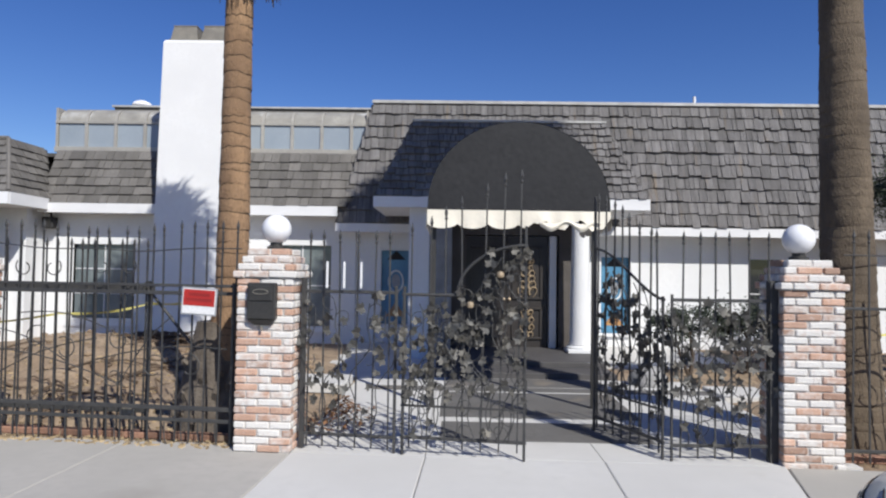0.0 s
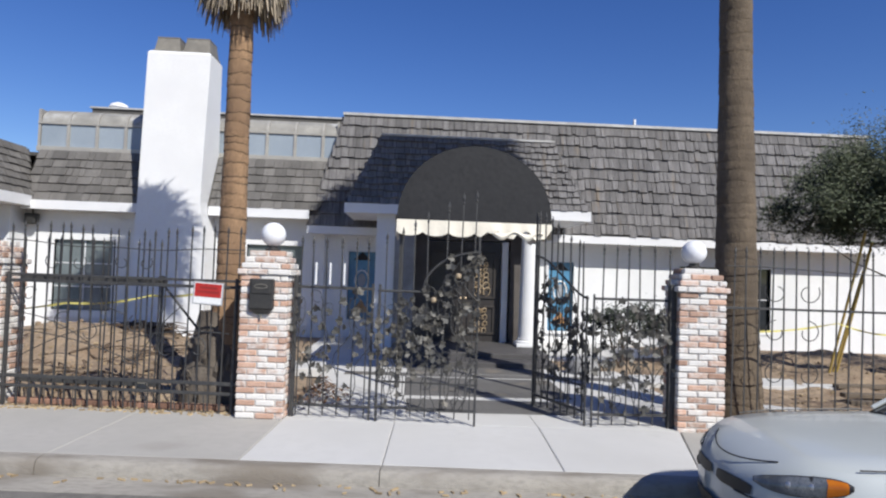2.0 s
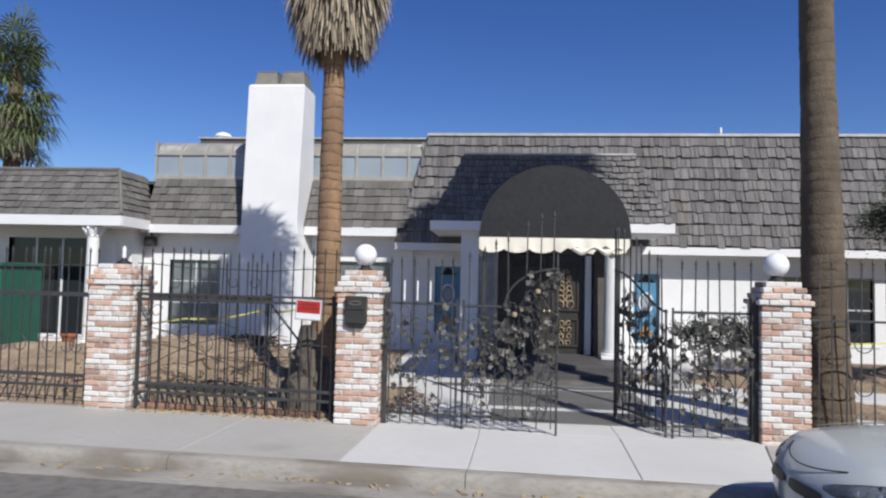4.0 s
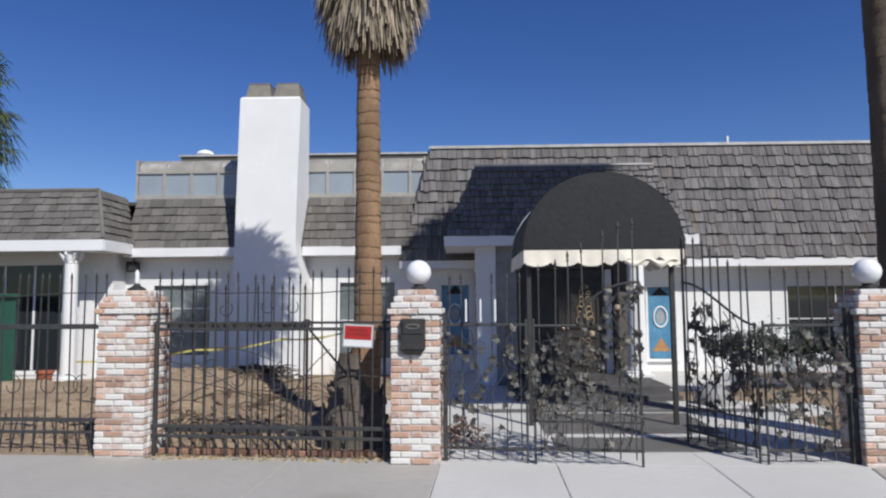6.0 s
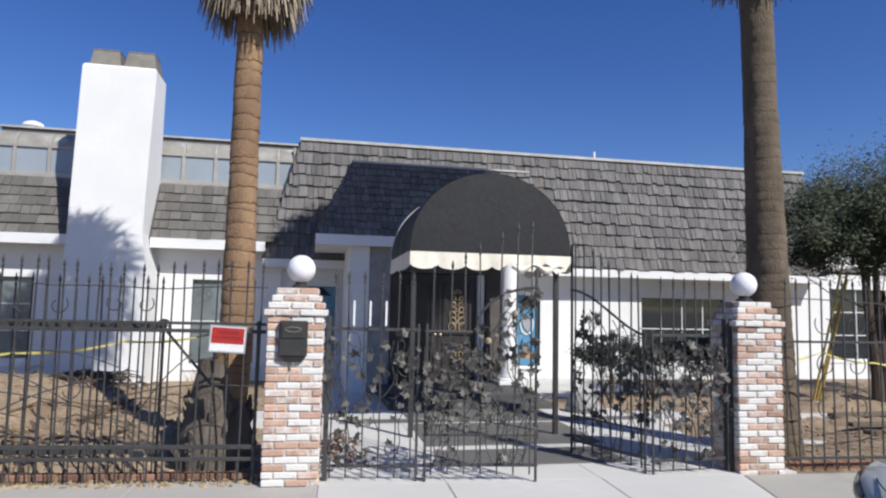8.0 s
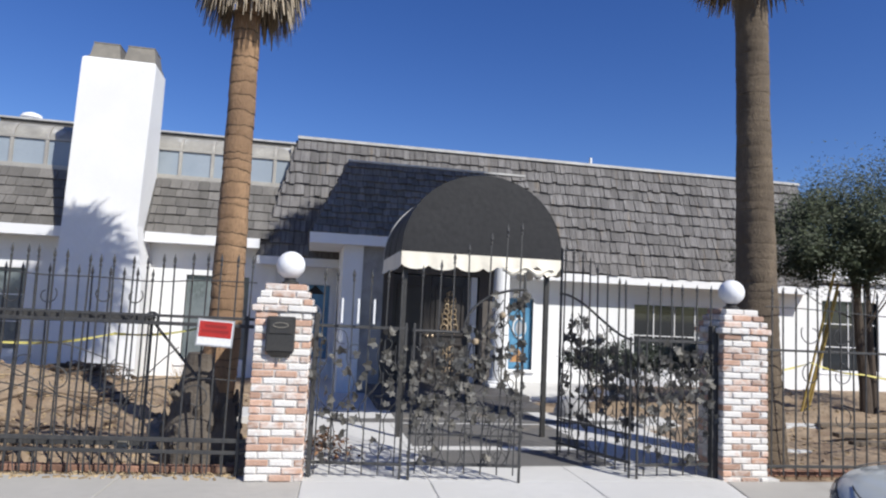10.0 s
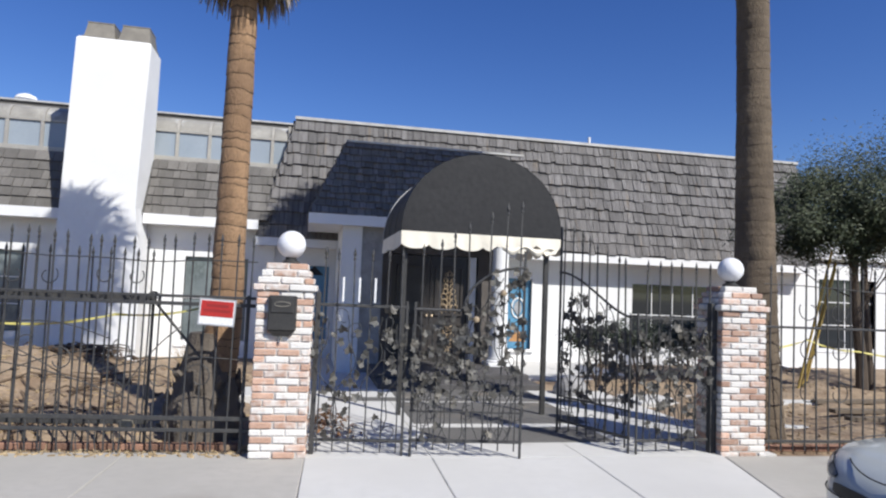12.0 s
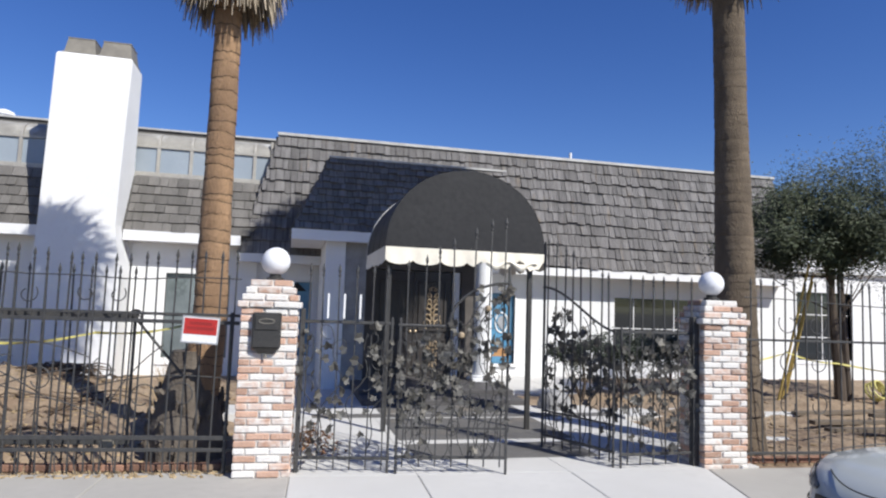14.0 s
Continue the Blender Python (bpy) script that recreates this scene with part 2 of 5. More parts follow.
M_TERRA = material("terracotta", (0.36, 0.12, 0.06), None, 5, 0.85)


# ---- mesh kit ----
class Kit:
    """Collects vertices and faces."""

    def __init__(self):
        self.v, self.f, self.m = [], [], []

    def add(self, verts, faces):
        b = len(self.v)
        self.v += [tuple(p) for p in verts]
        self.f += [tuple(b + i for i in f) for f in faces]
        return self

    def hexa(self, p):
        """Eight corners: bottom ring counter-clockwise from above, then the top ring."""
        return self.add(p, [(3, 2, 1, 0), (4, 5, 6, 7), (0, 1, 5, 4), (1, 2, 6, 5), (2, 3, 7, 6), (3, 0, 4, 7)])

    def box(self, x0, x1, y0, y1, z0, z1, c=0.0):
        """A box; c chamfers all its edges."""
        if not c:
            return self.hexa([(x0, y0, z0), (x1, y0, z0), (x1, y1, z0), (x0, y1, z0), (x0, y0, z1), (x1, y0, z1), (x1, y1, z1), (x0, y1, z1)])
        xs, ys, zs = (x0, x1), (y0, y1), (z0, z1)
        ids, vs = {}, []
        for i in (0, 1):
            for j in (0, 1):
                for k in (0, 1):
                    X, Y, Z = xs[i], ys[j], zs[k]
                    dx, dy, dz = c * (1 - 2 * i), c * (1 - 2 * j), c * (1 - 2 * k)
                    for a, q in (("x", (X, Y + dy, Z + dz)), ("y", (X + dx, Y, Z + dz)), ("z", (X + dx, Y + dy, Z))):
                        ids[a, i, j, k] = len(vs)
                        vs.append(q)
        g = lambda a, i, j, k: ids[a, i, j, k]
        fs = []
        for s in (0, 1):
            for a in "xyz":
                at = {"x": lambda p, q: (s, p, q), "y": lambda p, q: (q, s, p), "z": lambda p, q: (p, q, s)}[a]
                ring = [g(a, *at(0, 0)), g(a, *at(1, 0)), g(a, *at(1, 1)), g(a, *at(0, 1))]
                fs.append(tuple(ring if s else ring[::-1]))
        for j in (0, 1):
            for k in (0, 1):
                for (a, b), at in ((("y", "z"), lambda p: (p, j, k)), (("z", "x"), lambda p: (k, p, j)), (("x", "y"), lambda p: (j, k, p))):
                    q = [g(a, *at(0)), g(a, *at(1)), g(b, *at(1)), g(b, *at(0))]
                    fs.append(tuple(q if j == k else q[::-1]))
        for i in (0, 1):
            for j in (0, 1):
                for k in (0, 1):
                    t = [g("x", i, j, k), g("y", i, j, k), g("z", i, j, k)]
                    fs.append(tuple(t if (i + j + k) % 2 else t[::-1]))
        return self.add(vs, fs)

    def tube(self, pts, r, seg=8, cap=True):
        """A round bar along pts; r is a radius or one for each point."""
        pts = [Vector(p) for p in pts]
        rs = [r] * len(pts) if isinstance(r, (int, float)) else list(r)
        verts, up = [], None
        for i, p in enumerate(pts):
            d = (pts[min(i + 1, len(pts) - 1)] - pts[max(i - 1, 0)]).normalized()
            if up is None:
                up = d.orthogonal().normalized()
            up = (up - d * up.dot(d)).normalized()
            side = d.cross(up)
            for k in range(seg):
                a = 2 * math.pi * k / seg
                verts.append(p + (up * math.cos(a) + side * math.sin(a)) * rs[i])
        faces = []
        for i in range(len(pts) - 1):
            for k in range(seg):
                a, b = i * seg + k, i * seg + (k + 1) % seg
                faces.append((a, b, b + seg, a + seg))
        if cap:
            faces.append(tuple(range(seg))[::-1])
            faces.append(tuple((len(pts) - 1) * seg + k for k in range(seg)))
        return self.add(verts, faces)

    def lathe(self, prof, cx=0, cy=0, seg=20, cap=True):
        """Profile rows (r, z) turned about a vertical axis."""
        verts = [(cx + r * math.cos(2 * math.pi * k / seg), cy + r * math.sin(2 * math.pi * k / seg), z) for r, z in prof for k in range(seg)]
        faces = [(i * seg + k, i * seg + (k + 1) % seg, (i + 1) * seg + (k + 1) % seg, (i + 1) * seg + k) for i in range(len(prof) - 1) for k in range(seg)]
        if cap:
            faces.append(tuple(range(seg))[::-1])
            faces.append(tuple((len(prof) - 1) * seg + k for k in range(seg)))
        return self.add(verts, faces)

    def loft(self, rings, closed=True, cap=True):
        k = len(rings[0])
        verts = [p for ring in rings for p in ring]
        faces = []
        for i in range(len(rings) - 1):
            for j in range(k if closed else k - 1):
                a, b = i * k + j, i * k + (j + 1) % k
                faces.append((a, b, b + k, a + k))
        if cap and closed:
            faces.append(tuple(range(k))[::-1])
            faces.append(tuple((len(rings) - 1) * k + j for j in range(k)))
        return self.add(verts, faces)

    def mesh(self, name, mat, smooth=False):
        me = bpy.data.meshes.new(name)
        me.from_pydata(self.v, [], self.f)
        me.materials.append(mat)
        if smooth:
            me.polygons.foreach_set("use_smooth", [True] * len(me.polygons))
            me.set_sharp_from_angle(angle=radians(38))
        me.update()
        return me


def part(name, kit, mat, parent=None, label="", smooth=False):
    """Links a kit (or a ready mesh) as one mesh object under parent."""
    ob = new(name, kit if isinstance(kit, bpy.types.Mesh) else kit.mesh(name, mat, smooth))
    ob.parent = parent
    return tagged(ob, label)


def thing(name, label, category, m=None, group=""):
    ob = tagged(new(name), label, category, group)
    ob.empty_display_size = 0.2
    if m:
        ob.matrix_world = m
    return ob


def solid(name, kit, mat, label, category, group="", smooth=False, kind=""):
    return tagged(part(name, kit, mat, None, label, smooth), "", category, group, kind)


R = random.Random(7)
STREET = -2.75  # the street and its fence run this many degrees off the house's walls

# ---- ground, road, pavement ----
def along(u, v, z=0.0):
    a = radians(STREET)
    return (u * math.cos(a) - v * math.sin(a), u * math.sin(a) + v * math.cos(a), z)


def soil(x, y):
    """Height of the yard's soil."""
    v = y + 0.048 * x
    if v < 4.2:
        return -0.3
    h = -0.03
    inside = min(1, max(0, (v - 5.95) / 0.8))
    court = 1 if -1.25 < x < 3.9 else max(0, 1 - min(abs(x + 1.25), abs(x - 3.9)) / 0.8)
    court = court if v < 12 else 1
    n = noise.noise((x * 0.9, y * 0.9, 0)) * 0.10 + noise.noise((x * 2.7, y * 2.7, 3)) * 0.06 + noise.noise((x * 6, y * 6, 9)) * 0.045
    hill = 0.50 * math.exp(-((x + 5.4) / 2.0) ** 2 - ((y - 10.2) / 1.3) ** 2) + 0.28 * math.exp(-((x + 8.6) / 1.4) ** 2 - ((y - 9.6) / 1.2) ** 2)
    hill += 0.34 * math.exp(-((x - 8.6) / 1.3) ** 2 - ((y - 11.8) / 0.8) ** 2) + 0.30 * math.exp(-((x - 11.2) / 1.6) ** 2 - ((y - 12.0) / 0.9) ** 2)
    hill += 0.25 * math.exp(-((x - 6.2) / 0.9) ** 2 - ((y - 12.3) / 0.8) ** 2)
    hill += 0.14 * math.exp(-((x - 8.5) / 1.5) ** 2 - ((y - 9.5) / 1.1) ** 2)
    hill += 0.12 * math.exp(-((x + 3.7) / 0.8) ** 2 - ((y - 8.6) / 0.8) ** 2)
    hill += 0.13 * math.exp(-((x + 2.8) / 0.9) ** 2 - ((y - 7.5) / 0.9) ** 2)
    if abs(x) < 16 and y < 14.3:
        h += inside * (1 - court) * (0.06 + n + hill)
    return h


def build_ground():
    us = [-3000, -400, -90, -30, -17, -14, -12] + [-11 + 0.11 * i for i in range(220)] + [14, 17, 30, 90, 400, 3000]
    vs = [-3000, -400, -60, -12, 0, 4.15, 4.25, 5.9] + [6.0 + 0.11 * i for i in range(80)] + [20, 40, 150, 600, 3000]
    k = Kit()
    for v in vs:
        for u in us:
            x, y, _ = along(u, v)
            k.v.append((x, y, soil(x, y) if abs(u) < 18 and v < 15.5 else (-0.3 if v < 4.2 else -0.03)))
    w = len(us)
    k.f = [(j * w + i, j * w + i + 1, (j + 1) * w + i + 1, (j + 1) * w + i) for j in range(len(vs) - 1) for i in range(w - 1)]
    solid("ground", k, M_DIRT, "bare dry tan soil with low heaps in the front yard", "ground", kind="structure", smooth=True)


build_ground()
k = Kit()
k.box(-400, 400, -9.0, 3.63, -0.45, -0.15)
road = solid("road", k, M_ASPHALT, "worn grey asphalt street with a dusty edge", "road", kind="structure")
road.matrix_world = pose(0, 0, 0, 0, 0, STREET)
k = Kit()
k.add([along(-400, 3.62, -0.146), along(400, 3.62, -0.146), along(400, 3.95, -0.13), along(-400, 3.95, -0.13)], [(0, 1, 2, 3)])
k.add([along(-400, 3.62, -0.3), along(400, 3.62, -0.3), along(400, 3.62, -0.146), along(-400, 3.62, -0.146)], [(0, 1, 2, 3)])
solid("gutter", k, M_GUTTER, "dirty concrete gutter strip along the kerb", "gutter", kind="structure")
# kerb stones, each cast length with a rounded nose
prof = [(3.95, -0.3), (3.945, -0.11), (3.955, -0.04), (3.975, -0.012), (4.01, 0.0), (4.12, 0.0), (4.12, -0.3)]
kerb = tagged(new("kerb"), "grey concrete kerb with worn rounded edge", "kerb", "", "structure")
us = [-40, -9.4, -6.4, -3.05, -0.2, 3.3, 6.3, 9.3, 40]
for a, b in zip(us, us[1:]):
    k = Kit()
    k.loft([[along(a + 0.004, v, z) for v, z in prof], [along(b - 0.004, v, z) for v, z in prof]])
    part("kerb_stone", k, M_GUTTER, kerb, smooth=True)


def slab(parent, mat, corners, z=0.0, name="slab", ease=0.012):
    """A pavement slab with eased top edges between four plan corners, a few millimetres inside them."""
    c = sum((Vector((*p, 0)) for p in corners), Vector()) / 4
    ring = lambda d, zz: [(p[0] + d * (1 if p[0] < c.x else -1), p[1] + d * (1 if p[1] < c.y else -1), zz) for p in corners]
    part(name, Kit().loft([ring(0.003, z - 0.12), ring(0.003, z - ease * 0.65), ring(ease, z)]), mat, parent, smooth=False)


pave = tagged(new("pavement"), "grey concrete pavement slabs beside the fence", "pavement", "", "structure")
us = [-32, -26, -20, -14, -9.4, -6.4, -3.05, -1.42]
for a, b in zip(us, us[1:]):
    slab(pave, M_CONC, [along(a, 4.12)[:2], along(b, 4.12)[:2], along(b, 5.86)[:2], along(a, 5.86)[:2]])
for a, b in zip([3.3, 6.3, 9.3, 14, 22], [6.3, 9.3, 14, 22, 32]):
    pts = [along(a, 4.12)[:2], along(b, 4.12)[:2], along(b, 5.72)[:2], along(a, 5.72)[:2]]
    if a == 3.3:
        pts[0], pts[3] = (2.72, 3.99), (3.19, 5.57)
    slab(pave, M_CONC, pts)
drive = tagged(new("driveway"), "pale concrete driveway apron and forecourt slabs", "driveway", "", "structure")
slab(drive, M_CONC_W, [(-1.22, 4.18), (0.0, 4.12), (0.06, 5.66), (-1.15, 5.72)], 0.002)
slab(drive, M_CONC_W, [(0.0, 4.12), (1.55, 4.05), (1.63, 5.62), (0.06, 5.66)], 0.002)
slab(drive, M_CONC_W, [(1.55, 4.05), (2.72, 3.99), (3.19, 5.60), (1.63, 5.62)], 0.002)
for (x0, f0), (x1, f1) in zip(((-1.15, 5.72), (0.06, 5.66), (1.63, 5.62)), ((0.06, 5.66), (1.63, 5.62), (3.85, 5.595))):
    slab(drive, M_CONC_W, [(x0, f0), (x1, f1), (x1, 7.6), (x0, 7.6)], 0.002, ease=0.004)
    slab(drive, M_CONC_W, [(x0, 7.6), (x1, 7.6), (x1, 9.9), (x0, 9.9)], 0.002, ease=0.004)
for x0, x1 in ((-3.6, -1.16), (3.86, 5.6), (5.6, 7.4)):
    slab(drive, M_CONC_W, [(x0, 8.5), (x1, 8.5), (x1, 9.3), (x0, 9.3)], 0.12 if x0 < 0 else 0.05)
for x0, x1 in ((3.86, 5.4), ):
    slab(drive, M_CONC_W, [(x0, 6.9), (x1, 6.9), (x1, 7.4), (x0, 7.4)], 0.02)
for x0, x1 in ((2.86, 4.2), (4.2, 5.5)):
    slab(drive, M_CONC_W, [(x0, 11.3), (x1, 11.3), (x1, 14.5), (x0, 14.5)], 0.012)
slab(drive, M_CONC_W, [(-1.9, 9.92), (0.18, 9.92), (0.18, 14.4), (-1.9, 14.4)], 0.0)
path = tagged(new("garden_path"), "dark slate slabs leading from the gate to the steps", "path", "", "structure")
for x0, x1, y0, y1 in ((0.17, 2.28, 6.22, 7.0), (0.14, 2.42, 7.22, 8.72), (0.18, 2.5, 9.16, 9.86), (-0.83, 3.84, 8.80, 9.12)):
    slab(path, M_SLATE, [(x0, y0), (x1, y0), (x1, y1), (x0, y1)], 0.009)
step = tagged(new("entry_steps"), "dark tiled entrance steps up to the door", "steps", "", "structure")
for y0, z in ((9.9, 0.09), (10.6, 0.17)):
    part("step", Kit().box(0.0, 2.8, y0, 12.72 if z > 0.1 else 10.6, -0.1, z, 0.012), M_STEP, step)

# ---- house ----
house = thing("house", "long white stucco house with grey shake mansard roof and black awning", "house")


def shingles(roof, mat, mat_j, p0, pu, pv, rows, length, ends, wmin, wmax, thick=0.046, single=None, rag=0.042):
    """Shakes on a slope. p0: lower left corner; pu: unit along; pv: unit up the slope; ends(t) gives the run from a to b at t of the slope.
    single: a run of the plan inside which every shake is an object."""
    p0, pu, pv = Vector(p0), Vector(pu).normalized(), Vector(pv).normalized()
    pn = pu.cross(pv).normalized()
    step_v = length / rows
    joined = Kit()
    cache = {}
    for r in range(rows):
        t = (r + 0.5) / rows
        a, b = ends(t)
        u = a - R.random() * 0.08
        while u < b - 0.03:
            w = wmin + (wmax - wmin) * round(R.random() * 5) / 5
            u0, u1 = max(u, a) + 0.007, min(u + w, b) - 0.007
            u += w
            if u1 - u0 < 0.03:
                continue
            lift, drop, tip = thick * (0.6 + 0.9 * R.random()), rag * (R.random() - 0.5), (R.random() - 0.4) * rag * 0.4
            pts = []
            for n0, n1 in ((-0.012, -0.012), (lift, 0.004)):
                for uu, low in ((u0, 1), (u1, 1), (u1, 0), (u0, 0)):
                    h = (r * step_v + drop) if low else (r + 1) * step_v + 0.035
                    pts.append((uu, h + (tip if uu == u1 and low else 0), n0 if low else n1 - 0.006))
            if single and single[0] < p0.x + pu.x * u0 < single[1]:
                key = (round(u1 - u0, 2), r % 4)
                if key not in cache:
                    q = [(p[0] - u0, p[1] - r * step_v, p[2]) for p in pts]
                    cache[key] = Kit().hexa(q).mesh("shingle", mat)
                ob = part("shingle", cache[key], mat, roof)
                m = Matrix((pu, pv, pn)).transposed().to_4x4()
                m.translation = p0 + pu * u0 + pv * (r * step_v)
                ob.matrix_world = m
            else:
                joined.hexa([p0 + pu * x + pv * y + pn * z for x, y, z in pts])
    if joined.v:
        tagged(part("shingle_cover", joined, mat_j, roof), kind="stuff")


def slope(name, pts, mat, parent):
    """The boarding below the shakes: a thick sheet between four corners."""
    q = [Vector(p) for p in pts]
    n = (q[1] - q[0]).cross(q[3] - q[0]).normalized() * 0.05
    return part(name, Kit().hexa([p - n for p in q] + q), mat, parent)


def pane_window(x0, x1, z0, z1, y, cols, rows, parent=None, frame=0.06, bar=0.022, glass=None, label="", name="window"):
    """A window in a wall whose face is at y: frame, glazing bars, panes and a sill."""
    win = part(name, Kit().box(x0 - frame, x0, y - 0.03, y + 0.12, z0, z1).box(x1, x1 + frame, y - 0.03, y + 0.12, z0, z1)
               .box(x0 - frame, x1 + frame, y - 0.03, y + 0.12, z1, z1 + frame).box(x0 - frame, x1 + frame, y - 0.03, y + 0.12, z0 - frame, z0), M_TRIM, parent, label)
    for i in range(1, cols):
        x = x0 + (x1 - x0) * i / cols
        part("glazing_bar", Kit().box(x - bar / 2, x + bar / 2, y + 0.03, y + 0.075, z0, z1), M_TRIM, win)
    for j in range(1, rows):
        z = z0 + (z1 - z0) * j / rows
        part("glazing_bar", Kit().box(x0, x1, y + 0.034, y + 0.071, z - bar / 2, z + bar / 2), M_TRIM, win)
    for i in range(cols):
        for j in range(rows):
            a, b = x0 + (x1 - x0) * i / cols, x0 + (x1 - x0) * (i + 1) / cols
            c, d = z0 + (z1 - z0) * j / rows, z0 + (z1 - z0) * (j + 1) / rows
            part("pane", Kit().box(a + 0.002, b - 0.002, y + 0.05, y + 0.056, c + 0.002, d - 0.002), glass or M_GLASS, win)
    part("window_sill", Kit().box(x0 - frame - 0.03, x1 + frame + 0.03, y - 0.07, y + 0.0, z0 - frame - 0.05, z0 - frame), M_TRIM, win)
    return win


def wall_with_holes(name, x0, x1, y0, y1, z0, z1, holes, mat=None, parent=None):
    """A wall along x, in one piece, with rectangular openings (a, b, c, d) through it."""
    xs = sorted({x0, x1, *[h[0] for h in holes], *[h[1] for h in holes]})
    zs = sorted({z0, z1, *[h[2] for h in holes], *[h[3] for h in holes]})
    cell = {(i, j) for i in range(len(xs) - 1) for j in range(len(zs) - 1)
            if not any(h[0] <= xs[i] and h[1] >= xs[i + 1] and h[2] <= zs[j] and h[3] >= zs[j + 1] for h in holes)}
    k, w = Kit(), len(xs)
    k.v = [(x, y, z) for y in (y0, y1) for z in zs for x in xs]
    n = w * len(zs)
    at = lambda i, j, back: back * n + j * w + i
    for i, j in cell:
        k.f.append((at(i, j, 0), at(i + 1, j, 0), at(i + 1, j + 1, 0), at(i, j + 1, 0)))
        k.f.append((at(i, j, 1), at(i, j + 1, 1), at(i + 1, j + 1, 1), at(i + 1, j, 1)))
        for di, dj, p, q in ((-1, 0, (0, 0), (0, 1)), (1, 0, (1, 1), (1, 0)), (0, -1, (1, 0), (0, 0)), (0, 1, (0, 1), (1, 1))):
            if (i + di, j + dj) not in cell:
                k.f.append((at(i + p[0], j + p[1], 0), at(i + q[0], j + q[1], 0), at(i + q[0], j + q[1], 1), at(i + p[0], j + p[1], 1)))
    return part(name, k, mat or M_STUCCO, parent or house)


# main block, right of the roof's hip end
MAIN_EAVE_Y, MAIN_WALL_Y, MAIN_TOP = 13.93, 14.45, 5.46
win_right = (6.86, 9.2, 0.45, 2.0)
blue_l, blue_r = (-1.38, -0.72, 0.42, 2.08), (3.55, 4.18, 0.30, 2.0)
far_win = (12.35, 14.15, 0.5, 2.36)
wall_with_holes("wall", -1.95, 16.5, MAIN_WALL_Y, MAIN_WALL_Y + 0.25, -0.2, 3.3, [win_right, blue_l, blue_r, far_win])
part("back_wall", Kit().box(-13.0, 16.5, 22.0, 22.25, -0.2, 5.4).box(16.25, 16.5, 14.7, 22.0, -0.2, 3.3).box(-13.0, -12.75, 14.5, 22, -0.2, 3.0), M_STUCCO, house)
# added dark sheet behind all windows; its colour replaces the rooms' shade
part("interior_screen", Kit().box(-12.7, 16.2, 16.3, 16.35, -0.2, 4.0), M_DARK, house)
roof = part("main_roof", Kit().box(-1.7, 11.7, 14.6, 22.2, 5.30, 5.42), M_ROOF, house)
X_END = 11.7
slope("roof_boarding", [(-2.32, MAIN_EAVE_Y, 2.66), (X_END + 0.1, MAIN_EAVE_Y, 2.66), (X_END, 14.56, MAIN_TOP), (-1.62, 14.56, MAIN_TOP)], M_ROOF, house)
slope("roof_boarding", [(-2.32, 20, 2.66), (-2.32, MAIN_EAVE_Y, 2.66), (-1.62, 14.56, MAIN_TOP), (-1.62, 20, MAIN_TOP)], M_ROOF, house)
slope("roof_boarding", [(X_END + 0.1, MAIN_EAVE_Y, 2.66), (X_END + 0.1, 20, 2.66), (X_END, 20, MAIN_TOP), (X_END, 14.56, MAIN_TOP)], M_ROOF, house)
sl = math.hypot(MAIN_TOP - 2.66, 0.63)
shingles(roof, M_SHINGLE, M_SHINGLE_J, (-2.32, MAIN_EAVE_Y, 2.66), (1, 0, 0), (0, 0.63, MAIN_TOP - 2.66), 10, sl,
         lambda t: (0.70 * t, X_END + 0.1 + 2.32 - 0.1 * t), 0.10, 0.225, single=(3.9, 8.0))
shingles(roof, M_SHINGLE, M_SHINGLE_J, (-2.32, 17.5, 2.66), (0, -1, 0), (0.70, 0, MAIN_TOP - 2.66), 10, sl, lambda t: (0, 17.5 - MAIN_EAVE_Y - 0.63 * t), 0.11, 0.26)
part("ridge_flashing", Kit().box(-1.66, X_END + 0.03, 14.50, 14.62, MAIN_TOP - 0.01, MAIN_TOP + 0.055), M_FLASH, roof)
part("fascia", Kit().box(-2.34, X_END + 0.1, MAIN_EAVE_Y - 0.02, MAIN_EAVE_Y + 0.03, 2.46, 2.645), M_TRIM, house)
part("fascia", Kit().box(-2.34, -2.29, MAIN_EAVE_Y + 0.03, 14.5, 2.46, 2.645), M_TRIM, house)
part("soffit", Kit().box(-2.28, X_END + 0.08, MAIN_EAVE_Y + 0.03, MAIN_WALL_Y, 2.47, 2.50), M_STUCCO, house)
part("vent_pipe", Kit().tube([(5.72, 14.75, 5.35), (5.72, 14.75, 5.72)], 0.035, 10), M_TRIM, house, smooth=True)
# lower block beyond the hip end
part("parapet", Kit().box(11.85, 16.5, 14.38, 14.5, 3.3, 3.52).box(11.85, 16.5, 14.3, 14.44, 2.9, 3.3), M_TRIM, house)
part("side_roof", Kit().box(11.9, 16.5, 14.5, 22.2, 3.2, 3.3), M_ROOF, house)
pane_window(*win_right, MAIN_WALL_Y + 0.05, 4, 2, house, label="dark window with white glazing bars")
pane_window(*far_win, MAIN_WALL_Y + 0.05, 2, 3, house, label="dark window with white glazing bars")


def blue_panel(x0, x1, z0, z1):
    """A tall blue window with a round light and a tan figure-like motif reduced to plain shapes."""
    y = MAIN_WALL_Y + 0.08
    w = part("painted_window", Kit().box(x0, x1, y, y + 0.03, z0, z1), M_BLUE, house, "tall blue painted window panel with an oval motif")
